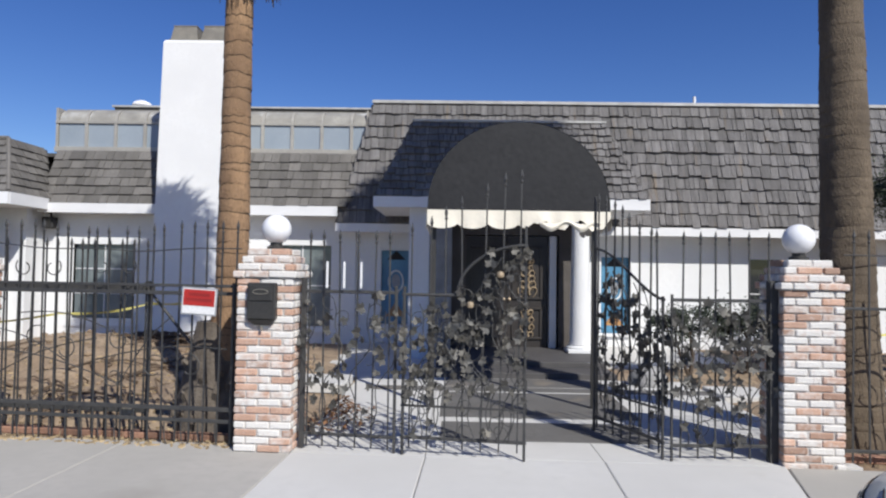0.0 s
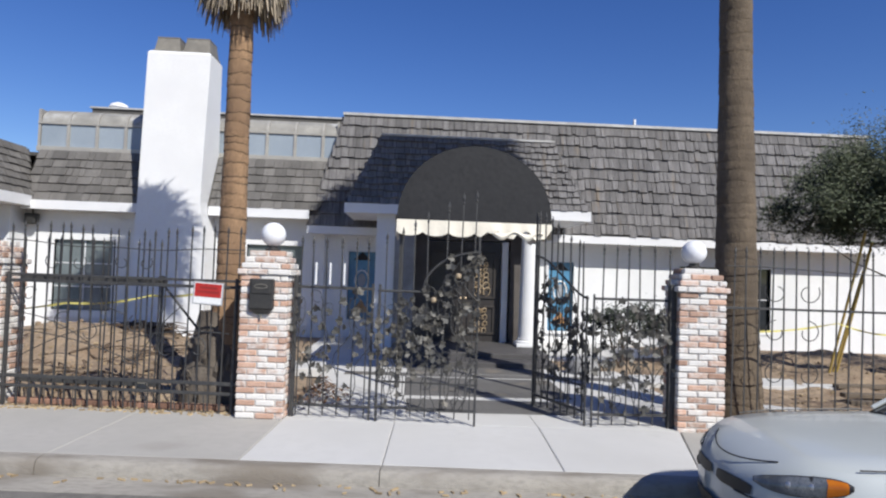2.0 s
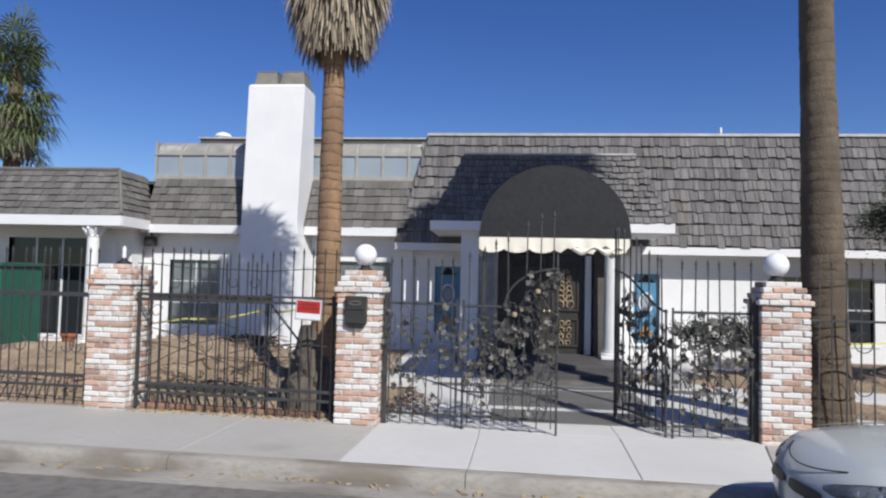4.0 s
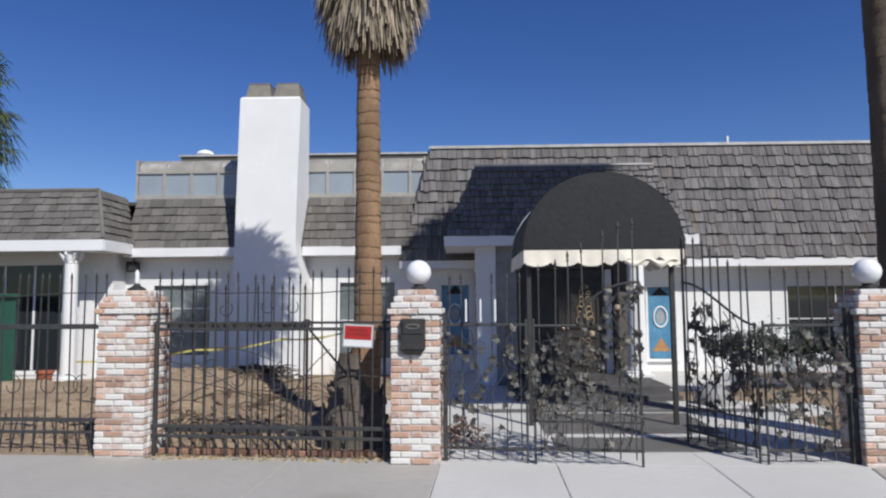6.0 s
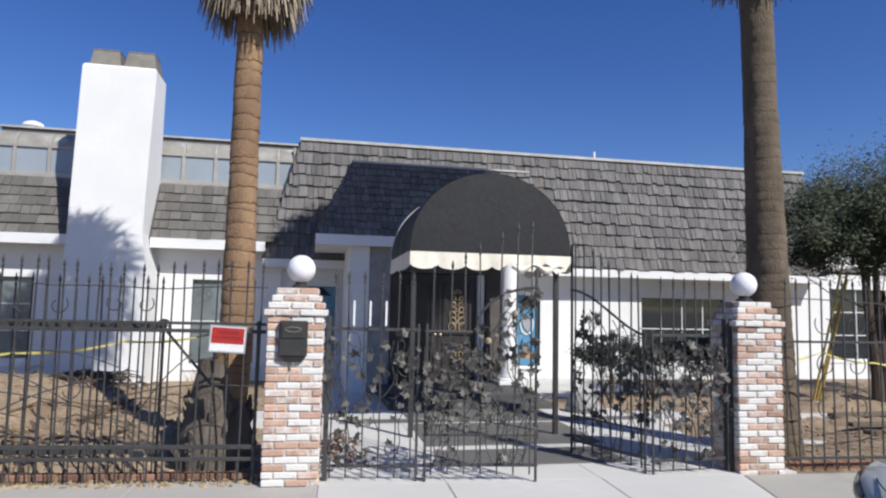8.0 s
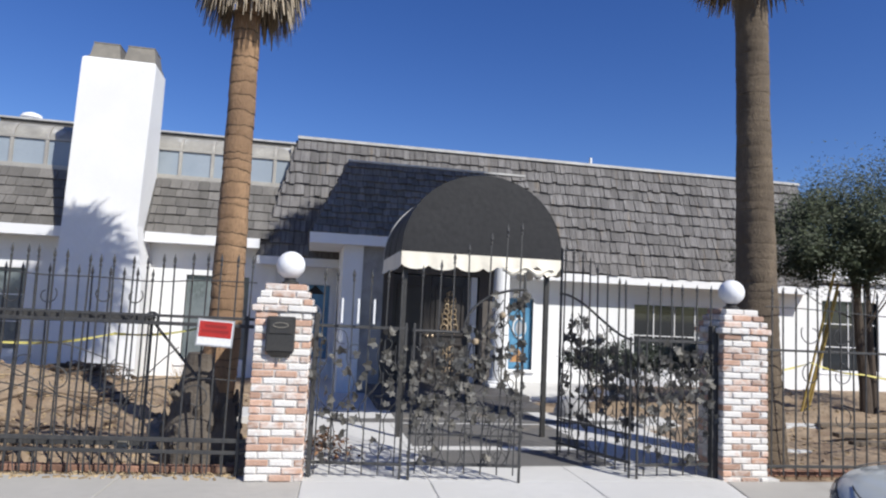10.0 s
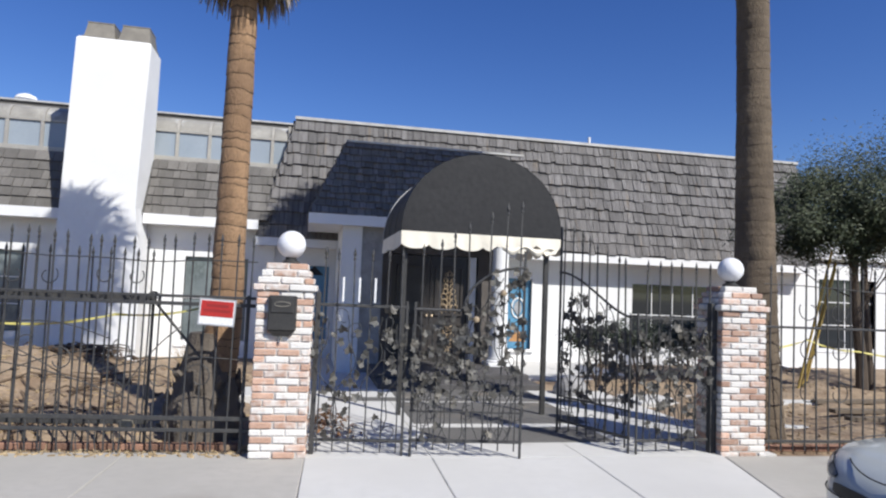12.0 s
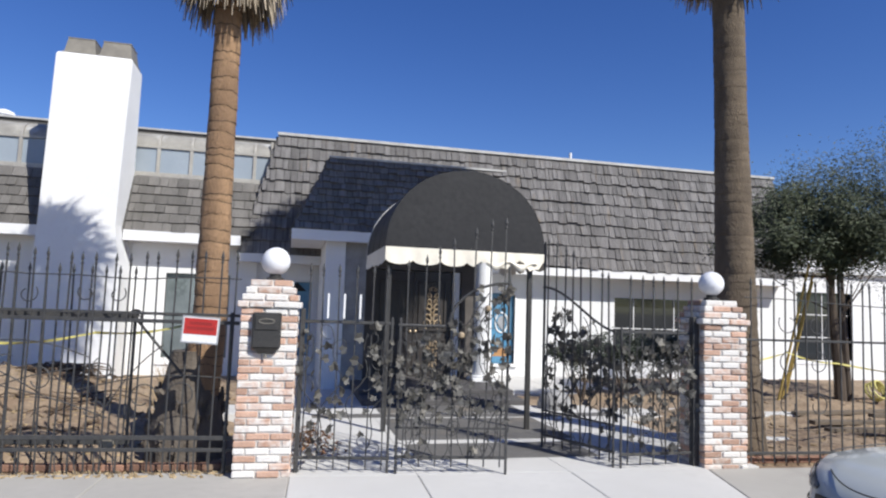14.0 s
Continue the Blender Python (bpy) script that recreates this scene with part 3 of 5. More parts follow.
    part("window_frame", Kit().box(x0 - 0.05, x0, y - 0.1, y + 0.05, z0, z1).box(x1, x1 + 0.05, y - 0.1, y + 0.05, z0, z1)
         .box(x0 - 0.05, x1 + 0.05, y - 0.1, y + 0.05, z1, z1 + 0.05).box(x0 - 0.08, x1 + 0.08, y - 0.16, y + 0.05, z0 - 0.06, z0), M_TRIM, w)
    cx, cz = (x0 + x1) / 2, z0 + (z1 - z0) * 0.58
    ring = [(cx + 0.16 * math.cos(a), y - 0.012, cz + 0.24 * math.sin(a)) for a in np.linspace(0, 2 * math.pi, 25)]
    part("oval", Kit().tube(ring, 0.022, 6, False), M_WHITE, w)
    part("motif", Kit().add([(cx + 0.10 * s * math.cos(a), y - 0.006, cz + 0.17 * s * math.sin(a)) for s in (1,) for a in np.linspace(0, 2 * math.pi, 13)[:-1]], [tuple(range(12))[::-1]]), M_SIGNGREY, w)
    for zc, hh, mat in ((z0 + 0.28, 0.22, M_TAN), (z1 - 0.14, 0.14, M_DARK)):
        part("motif", Kit().add([(cx - 0.22, y - 0.007, zc - hh * 0.5), (cx - 0.1, y - 0.007, zc + hh * 0.3), (cx, y - 0.007, zc + hh), (cx + 0.1, y - 0.007, zc + hh * 0.3), (cx + 0.22, y - 0.007, zc - hh * 0.5)], [(0, 4, 3, 2, 1)]), mat, w)


blue_panel(*blue_l)
blue_panel(*blue_r)

# left block with lower mansard, sunroom and chimney
LW_Y, LE_Y = 14.35, 13.9
win_l, win_m = (-8.35, -6.98, 0.45, 2.12), (-3.82, -2.5, 0.35, 2.16)
wall_with_holes("wall", -9.05, -1.95, LW_Y, LW_Y + 0.25, -0.2, 2.9, [win_l, win_m])
lroof = part("lower_roof", Kit().box(-9.3, -1.8, 14.5, 22.2, 4.12, 4.2), M_ROOF, house)
slope("roof_boarding", [(-8.9, LE_Y, 2.99), (-2.1, LE_Y, 2.99), (-1.7, 14.5, 4.24), (-8.9, 14.5, 4.24)], M_ROOF, house)
ll = math.hypot(1.25, 0.6)
for a, b in ((0, 2.9), (4.28, 6.75)):
    shingles(lroof, M_SHAKE_DARK, M_SHAKE_DARK_J, (-8.9, LE_Y, 2.99), (1, 0, 0), (0, 0.6, 1.25), 6, ll, lambda t, a=a, b=b: (a, b + (0.5 * t if b > 4 else 0)), 0.14, 0.36, 0.032, rag=0.018)
part("fascia", Kit().box(-8.9, -5.99, LE_Y - 0.03, LE_Y + 0.02, 2.79, 3.0).box(-4.63, -2.30, LE_Y - 0.03, LE_Y + 0.02, 2.79, 3.0), M_TRIM, house)
part("soffit", Kit().box(-8.9, -2.3, LE_Y + 0.02, LW_Y, 2.80, 2.84), M_STUCCO, house)
pane_window(*win_l, LW_Y + 0.04, 2, 3, house, frame=0.14, glass=M_DUSTY, label="white-framed window with dusty panes")
pane_window(*win_m, LW_Y + 0.04, 2, 2, house, frame=0.10, glass=M_DUSTY, label="white-framed window with dusty panes")
part("curtain", Kit().loft([[(-8.33 + 0.018 * i, LW_Y + 0.2 + 0.02 * math.sin(i * 1.3), z) for i in range(40)] for z in (0.45, 2.1)], False, False), M_CURTAIN, house)
# sunroom
sunroom = part("sunroom", Kit().box(-9.0, -1.75, 14.72, 22.0, 4.18, 4.34), M_ROOF, house, "glazed sunroom with curved dusty eave panels on the roof")
BAY = 0.684
for i in range(11):
    a, b = -8.98 + BAY * i, min(-8.98 + BAY * (i + 1), -1.78)
    part("pane", Kit().box(a + 0.035, b - 0.035, 14.62, 14.635, 4.36, 4.92), M_SUNGLASS, sunroom)
    arc = [(14.62 + 0.36 * (1 - math.cos(t)), 4.96 + 0.34 * math.sin(t)) for t in np.linspace(0, math.pi / 2, 7)]
    part("curved_panel", Kit().loft([[(a + 0.035, y, z) for y, z in arc], [(b - 0.035, y, z) for y, z in arc]], False, False), M_SUNTOP, sunroom, smooth=True)
    if i:
        part("glazing_bar", Kit().box(a - 0.035, a + 0.035, 14.585, 14.65, 4.32, 4.96).loft([[(a - 0.03, y - 0.02, z + 0.012), (a + 0.03, y - 0.02, z + 0.012), (a + 0.03, y + 0.03, z - 0.02), (a - 0.03, y + 0.03, z - 0.02)] for y, z in arc]), M_BRONZE, sunroom)
part("sill_rail", Kit().box(-9.02, -1.76, 14.56, 14.68, 4.25, 4.37), M_BRONZE, sunroom)
part("mid_rail", Kit().box(-9.02, -1.76, 14.58, 14.66, 4.92, 4.97), M_BRONZE, sunroom)
for a, b in ((-9.02, -8.96), (-1.80, -1.75)):
    part("end_panel", Kit().box(a, b, 14.6, 19.0, 4.3, 5.28), M_BRONZE, sunroom)
part("sunroom_roof", Kit().box(-9.0, -1.76, 14.98, 17.0, 5.26, 5.33), M_SUNTOP, sunroom)
part("upper_roof", Kit().box(-8.9, -1.7, 16.9, 22.0, 5.0, 5.87), M_ROOF, house)
part("roof_edge", Kit().box(-8.95, -1.65, 16.85, 22.0, 5.875, 5.92), M_FLASH, house)
part("roof_vent", Kit().lathe([(0.22, 5.9), (0.22, 6.0), (0.26, 6.02), (0.22, 6.1), (0.08, 6.16)], -8.36, 17.3, 14), M_TRIM, house, smooth=True)
# chimney
chim = part("chimney", Kit().loft([[(-6.12, 13.34, -0.2), (-4.47, 13.34, -0.2), (-4.47, 14.6, -0.2), (-6.12, 14.6, -0.2)], [(-6.10, 13.36, 2.0), (-4.50, 13.36, 2.0), (-4.50, 14.6, 2.0), (-6.10, 14.6, 2.0)],
     [(-6.08, 13.38, 2.7), (-4.63, 13.38, 2.7), (-4.63, 14.6, 2.7), (-6.08, 14.6, 2.7)], [(-6.07, 13.39, 3.05), (-4.67, 13.39, 3.05), (-4.67, 14.6, 3.05), (-6.07, 14.6, 3.05)],
     [(-6.05, 13.4, 4.15), (-4.65, 13.4, 4.15), (-4.65, 14.55, 4.15), (-6.05, 14.55, 4.15)],
     [(-6.0, 13.4, 6.42), (-4.58, 13.4, 6.42), (-4.58, 14.25, 6.42), (-6.0, 14.25, 6.42)], [(-5.97, 13.43, 6.47), (-4.62, 13.43, 6.47), (-4.62, 14.22, 6.47), (-5.97, 14.22, 6.47)]]), M_STUCCO, house, "tall white stucco chimney with two metal caps")
for a, b in ((-5.90, -5.31), (-5.24, -4.63)):
    part("chimney_cap", Kit().hexa([(a, 13.5, 6.5), (b, 13.5, 6.5), (b, 14.15, 6.5), (a, 14.15, 6.5), (a + 0.05, 13.56, 6.82), (b - 0.05, 13.56, 6.82), (b - 0.05, 14.09, 6.82), (a + 0.05, 14.09, 6.82)])
         .box(a - 0.02, b + 0.02, 13.47, 14.18, 6.46, 6.51).box(a + 0.04, b - 0.04, 13.55, 14.1, 6.815, 6.835), M_GALV, chim)

# left wing with its porch
WE = (-8.70, 12.65)
wing_roof = part("wing_roof", Kit().box(-16.0, -9.25, 13.3, 22.0, 4.15, 4.22), M_ROOF, house)
slope("roof_boarding", [(-16.5, 12.65, 3.09), (-8.70, 12.65, 3.09), (-9.20, 13.3, 4.28), (-16.5, 13.3, 4.28)], M_ROOF, house)
slope("roof_boarding", [(-8.70, 12.65, 3.09), (-8.70, 14.0, 3.09), (-9.20, 14.6, 4.28), (-9.20, 13.3, 4.28)], M_ROOF, house)
wl = math.hypot(1.19, 0.65)
shingles(wing_roof, M_SHAKE_DARK, M_SHAKE_DARK_J, (-14.5, 12.65, 3.09), (1, 0, 0), (0, 0.65, 1.19), 7, wl, lambda t: (0, 5.8 - 0.5 * t), 0.14, 0.34, 0.032, rag=0.018)
shingles(wing_roof, M_SHAKE_DARK, M_SHAKE_DARK_J, (-8.70, 12.65, 3.09), (0, 1, 0), (-0.5, 0, 1.19), 7, math.hypot(1.19, 0.5), lambda t: (0.65 * t, 1.3 + 0.6 * t), 0.14, 0.34, 0.032, rag=0.018)
part("fascia", Kit().box(-16.5, -8.68, 12.61, 12.66, 2.85, 3.09).box(-8.72, -8.67, 12.66, 13.9, 2.85, 3.09), M_TRIM, house)
part("soffit", Kit().box(-16.5, -8.72, 12.66, 14.3, 2.86, 2.9), M_STUCCO, house)
part("ridge_cap", Kit().tube([(-14.5, 13.3, 4.3), (-9.2, 13.3, 4.3)], 0.05, 6).tube([(-9.2, 13.3, 4.3), (-8.72, 12.67, 3.12)], 0.045, 6), M_SHAKE_DARK, wing_roof)
porch_door = (-12.4, -10.25, 0.15, 2.6)
wall_with_holes("wall", -16.0, -9.05, 13.75, 14.0, -0.2, 2.9, [porch_door])
part("wall", Kit().box(-9.3, -9.05, 14.0, 14.6, -0.2, 2.9), M_STUCCO, house)
pane_window(*porch_door, 13.8, 3, 1, house, frame=0.05, bar=0.05, label="dark sliding glass door")
part("pilaster", Kit().box(-9.75, -9.42, 13.62, 13.76, -0.1, 2.5), M_STUCCO, house)


def column(x, y, z0, z1, r, name, label, parent=None):
    """A round plaster column with base mouldings and a leafy capital."""
    c = part(name, Kit().lathe([(r, z0 + 0.16), (r * 0.98, z0 + 0.8), (r * 0.86, z1 - 0.28)], x, y, 20), M_STUCCO, parent, label, True)
    part("base", Kit().box(x - r * 1.35, x + r * 1.35, y - r * 1.35, y + r * 1.35, z0, z0 + 0.07, 0.008).lathe([(r * 1.3, z0 + 0.07), (r * 1.32, z0 + 0.1), (r * 1.08, z0 + 0.13), (r * 1.14, z0 + 0.16)], x, y, 20), M_STUCCO, c)
    cap = Kit().lathe([(r * 0.84, z1 - 0.28), (r * 0.95, z1 - 0.25), (r * 0.86, z1 - 0.22), (r * 1.2, z1 - 0.05), (r * 1.25, z1)], x, y, 16)
    for i in range(8):
        a = i * math.pi / 4
        d = Vector((math.cos(a), math.sin(a), 0))
        o = Vector((x, y, 0))
        cap.tube([o + d * r * 0.9 + Vector((0, 0, z1 - 0.22)), o + d * r * 1.15 + Vector((0, 0, z1 - 0.12)), o + d * r * 1.5 + Vector((0, 0, z1 - 0.06)), o + d * r * 1.45 + Vector((0, 0, z1 - 0.02))], [0.03, 0.04, 0.035, 0.015], 6)
    part("capital", cap, M_STUCCO, c, smooth=True)
    return c


column(-9.5, 12.85, 0.0, 2.85, 0.155, "column", "slender white plaster column with leafy capital", house)
part("floodlight", Kit().box(-8.93, -8.68, 14.06, 14.28, 2.45, 2.70, 0.02).box(-8.90, -8.71, 14.04, 14.06, 2.48, 2.67).tube([(-8.8, 14.2, 2.68), (-8.8, 14.2, 2.82)], 0.02, 8), M_BLACKMETAL, house, "dark boxy floodlight under the eave")

# entrance portico with its own small mansard
PY = 11.78
port = part("portico_roof", Kit().box(-0.55, 3.13, 12.4, 14.4, 4.42, 4.52), M_ROOF, house)
slope("roof_boarding", [(-1.22, PY, 3.0), (3.82, PY, 3.0), (3.13, 12.38, 4.54), (-0.55, 12.38, 4.54)], M_ROOF, house)
slope("roof_boarding", [(-1.22, 14.2, 3.0), (-1.22, PY, 3.0), (-0.55, 12.38, 4.54), (-0.55, 14.4, 4.54)], M_ROOF, house)
slope("roof_boarding", [(3.82, PY, 3.0), (3.82, 14.2, 3.0), (3.13, 14.4, 4.54), (3.13, 12.38, 4.54)], M_ROOF, house)
pl = math.hypot(1.54, 0.6)
shingles(port, M_SHINGLE, M_SHINGLE_J, (-1.22, PY, 3.0), (1, 0, 0), (0, 0.6, 1.54), 11, pl, lambda t: (0.67 * t, 5.04 - 0.69 * t), 0.08, 0.2)
pl2 = math.hypot(1.54, 0.67)
shingles(port, M_SHINGLE, M_SHINGLE_J, (-1.22, 14.2, 3.0), (0, -1, 0), (0.67, 0, 1.54), 11, pl2, lambda t: (0, 2.42 - 0.6 * t), 0.08, 0.2)
shingles(port, M_SHINGLE, M_SHINGLE_J, (3.82, PY, 3.0), (0, 1, 0), (-0.69, 0, 1.54), 11, pl2, lambda t: (0.6 * t, 2.4), 0.08, 0.2)
part("ridge_flashing", Kit().box(-0.58, 3.16, 12.33, 12.42, 4.53, 4.57), M_FLASH, port)
part("fascia", Kit().box(-1.24, 3.84, PY - 0.03, PY + 0.02, 2.80, 3.0).box(-1.24, -1.19, PY + 0.02, 13.9, 2.80, 3.0).box(3.79, 3.84, PY + 0.02, 13.9, 2.80, 3.0), M_TRIM, house)
part("soffit", Kit().box(-1.19, 3.79, PY + 0.02, 14.4, 2.81, 2.84), M_STUCCO, house)
part("portico_pier", Kit().box(-0.58, -0.2, 11.95, 14.4, -0.1, 2.81), M_STUCCO, house)
part("stone_facing", Kit().box(-0.195, 0.22, 12.0, 12.7, -0.1, 2.81), M_STONE, house, "grey rubble stone facing beside the door")
part("portico_pier", Kit().box(2.7, 2.898, 12.803, 14.4, -0.1, 2.81), M_STUCCO, house)
# wall around the door, coloured dark for the shade it stands in
wall_with_holes("entry_wall", 0.22, 2.9, 12.62, 12.8, 0.1, 2.81, [(0.5, 2.32, 0.1, 2.36)], M_STONE_SHADED)
column(2.62, 12.0, 0.17, 2.81, 0.185, "column", "white plaster column beside the entrance door", house)
part("door_jamb", Kit().box(2.13, 2.26, 12.55, 12.75, 0.17, 2.34), M_TRIM, house)
for i, (a, b) in enumerate(((0.5, 1.3), (1.31, 2.11))):
    door = part("entrance_door", Kit().box(a, b, 12.66, 12.72, 0.17, 2.34), M_DOOR, house, "dark carved entrance door with brass panel ornament")
    for z0, z1 in ((0.32, 0.95), (1.1, 2.15)):
        part("panel_moulding", Kit().box(a + 0.1, b - 0.1, 12.625, 12.66, z0, z0 + 0.05, 0.008).box(a + 0.1, b - 0.1, 12.625, 12.66, z1 - 0.05, z1, 0.008)
             .box(a + 0.1, a + 0.15, 12.63, 12.66, z0 + 0.05, z1 - 0.05).box(b - 0.15, b - 0.1, 12.63, 12.66, z0 + 0.05, z1 - 0.05), M_DOOR, door)
        orn = Kit()
        cx, cz, hh = (a + b) / 2, (z0 + z1) / 2, (z1 - z0) * 0.40
        for side in (-1, 1):
            for lev in np.linspace(-0.9, 0.8, 7 if z1 > 1.5 else 4):
                r0 = (0.075 - 0.035 * lev) * R.uniform(0.75, 1.15) if z1 > 1.5 else 0.07
                off = 0.015 + 0.03 * R.random()
                orn.tube([(cx + side * (off + r0 * (1 - math.cos(th)) * (1 - th / 9)), 12.64 - 0.012 * math.sin(th), cz + hh * lev + r0 * 0.9 * math.sin(th)) for th in np.linspace(-0.6, 4.4, 11)], np.linspace(0.02, 0.006, 11), 6)
        for q in range(16):
            lev = R.uniform(-1, 1)
            x, z, sz = cx + R.uniform(-0.14, 0.14) * (1 - 0.6 * max(0, lev)), cz + hh * lev, R.uniform(0.015, 0.035)
            orn.tube([(x - sz, 12.652, z), (x, 12.622, z + sz), (x + sz, 12.652, z + sz * 0.3)], [0.006, 0.015, 0.005], 5)
        if i == 0:
            continue
        part("brass_ornament", orn, M_BRASS, door, "cast brass leaf ornament", True)
    part("door_knob", Kit().lathe([(0.02, 0), (0.03, 0.02), (0.0, 0.04)], 0, 0, 10).mesh("door_knob", M_BRASS, True), M_BRASS, door).matrix_world = pose(b - 0.05 if i == 0 else a + 0.05, 12.65, 1.1, 90)

# awning: a barrel of black vinyl on posts, with a scalloped cream valance
awn = thing("awning", "black vinyl barrel awning with scalloped cream valance over the walk", "awning")
AX0, AX1, AY0, AY1, AZ = -0.05, 2.15, 7.66, 9.6, 2.37
arc = [((AX0 + AX1) / 2 + (AX1 - AX0) / 2 * -math.cos(t), AZ + 1.09 * math.sin(t) ** 0.92 if 0 < t < math.pi else AZ) for t in np.linspace(0, math.pi, 29)]
part("barrel", Kit().loft([[(x, y, z) for x, z in arc] for y in (AY0, 8.1, 8.6, 9.1, AY1)], False, False), M_CANVAS, awn, smooth=True)
part("front_panel", Kit().add([(x, AY0 + 0.004, z) for x, z in arc], [tuple(range(len(arc)))]), M_CANVAS, awn)
part("back_hem", Kit().tube([(x, AY1 + 0.01, z + 0.004) for x, z in arc], 0.016, 6), M_FLASH, awn, "pale hem along the rear edge", True)


def valance(p, q, n, torn=1.0):
    """A scalloped hanging strip; past the share torn of its length it has come loose and is rucked up."""
    p, q = Vector(p), Vector(q)
    side = (q - p).normalized().cross(Vector((0, 0, 1)))
    cols = []
    for i in range(n * 8 + 1):
        t = i / (n * 8)
        a = abs(math.sin(t * n * math.pi))
        zb = AZ - 0.17 - 0.055 * a ** 0.6
        wob = 0.012 * math.sin(t * 23) + 0.01 * math.sin(t * 61)
        if t > torn:
            zb += 0.035 + 0.045 * math.sin((t - torn) * 31) + 0.02 * math.sin(t * 90)
            wob += 0.035 * math.sin((t - torn) * 24) ** 2
        base = p.lerp(q, t)
        cols.append([(base + side * (wob * f)).to_tuple()[:2] + (AZ + 0.01 + (zb - AZ) * f,) for f in (0, 0.35, 0.7, 1)])
    part("valance", Kit().loft(cols, False, False), M_VALANCE, awn, smooth=True)


valance((AX0, AY0 - 0.012, 0), (AX1, AY0 - 0.012, 0), 6, 0.56)
valance((AX0 - 0.012, AY1, 0), (AX0 - 0.012, AY0, 0), 5)
valance((AX1 + 0.012, AY0, 0), (AX1 + 0.012, AY1, 0), 5)
flap = Kit().loft([[(AX0 + 1.35 + 0.72 * t, AY0 - 0.03 - 0.03 * math.sin(v * 3), AZ - 0.10 - 0.045 * math.sin(t * 7) ** 2 - v * (0.07 + 0.03 * math.sin(t * 11))) for v in np.linspace(0, 1, 5)] for t in np.linspace(0, 1, 25)], False, False)
part("loose_flap", flap, M_VALANCE, awn, "loose folded flap of the valance", True)
for x in (0.03, 1.99):
    part("post", Kit().box(x - 0.03, x + 0.03, 7.77, 7.83, 0.0, 2.42), M_BLACKMETAL, awn)
part("edge_tube", Kit().tube([(AX0, 7.8, AZ), (AX1, 7.8, AZ)], 0.016, 8), M_BLACKMETAL, awn)
for y in (8.3, 8.95, 9.55):
    part("hoop", Kit().tube([(x, y, z - 0.02) for x, z in arc], 0.013, 6), M_BLACKMETAL, awn)

# ---- gate pillars ----
COURSE = 0.0676
brick_cache = {}


def brick(parent, x0, x1, y0, y1, z0, z1, mat=None):
    """One brick as an object; alike bricks share a mesh."""
    dx, dy, dz = round(x1 - x0, 2), round(y1 - y0, 2), round(z1 - z0, 3)
    key = (dx, dy, dz, mat)
    if key not in brick_cache:
        brick_cache[key] = Kit().box(-dx / 2, dx / 2, -dy / 2, dy / 2, -dz / 2, dz / 2, 0.008).mesh("brick", mat or M_BRICK)
    ob = part("brick", brick_cache[key], M_BRICK, parent)
    j = lambda s: (R.random() - 0.5) * s
    ob.matrix_local = pose((x0 + x1) / 2 + j(0.007), (y0 + y1) / 2 + j(0.012), (z0 + z1) / 2 + j(0.004), j(1.6), j(1.6), j(2.2))
    return ob


def course_cuts(w, odd):
    full, joint = 0.205, 0.013
    cuts, x = [], 0.0
    first = 0.099 if odd else full
    while x < w - 0.02:
        b = min(w, x + (first if x == 0 else full))
        if w - b < 0.06:
            b = w
        cuts.append((x, b))
        x = b + joint
    return cuts


def pillar(x, y, z, w, d, label, turn=STREET):
    """A square pillar of reclaimed brick with a corbelled, stepped cap."""
    p = thing("gate_pillar", label, "pillar", pose(x, y, z, 0, 0, turn), "brick gate pillars")
    part("mortar_core", Kit().box(-w / 2 + 0.012, w / 2 - 0.012, -d / 2 + 0.012, d / 2 - 0.012, -0.1, 23 * COURSE), M_MORTAR, p)
    part("mortar_cap", Kit().hexa([(-w / 2 - 0.01, -d / 2 - 0.01, 23 * COURSE), (w / 2 + 0.01, -d / 2 - 0.01, 23 * COURSE), (w / 2 + 0.01, d / 2 + 0.01, 23 * COURSE), (-w / 2 - 0.01, d / 2 + 0.01, 23 * COURSE),
         (-w / 2 + 0.09, -d / 2 + 0.09, 27 * COURSE - 0.004), (w / 2 - 0.09, -d / 2 + 0.09, 27 * COURSE - 0.004), (w / 2 - 0.09, d / 2 - 0.09, 27 * COURSE - 0.004), (-w / 2 + 0.09, d / 2 - 0.09, 27 * COURSE - 0.004)]), M_MORTAR, p)
    for r in range(27):
        grow = 0.0 if r < 23 else (0.028, 0.0, -0.032, -0.064)[r - 23]
        hw, hd = w / 2 + grow, d / 2 + grow
        z0, z1 = r * COURSE + 0.006, (r + 1) * COURSE - 0.005
        t = 0.098
        for a, b in course_cuts(2 * hw, r % 2):
            brick(p, -hw + a, -hw + b, -hd, -hd + t, z0, z1)
            brick(p, hw - b, hw - a, hd - t, hd, z0, z1)
        for a, b in course_cuts(2 * (hd - t) - 0.02, (r + 1) % 2):
            brick(p, -hw, -hw + t, -hd + t + 0.01 + a, -hd + t + 0.01 + b, z0, z1)
            brick(p, hw - t, hw, -hd + t + 0.01 + a, -hd + t + 0.01 + b, z0, z1)
    return p


pillar(-1.395, 5.93, 0.0, 0.52, 0.50, "reclaimed red and whitewashed brick gate pillar with mailbox")
pillar(3.43, 5.82, -0.03, 0.52, 0.50, "reclaimed red and whitewashed brick gate pillar with globe lamp")
pillar(-4.685, 6.24, 0.02, 0.57, 0.55, "reclaimed brick gate pillar with broken lamp base")


def globe_lamp(x, y, z):
    g = thing("globe_lamp", "white opal globe lamp on a brick pillar", "lamp", pose(x, y, z), "globe lamps")
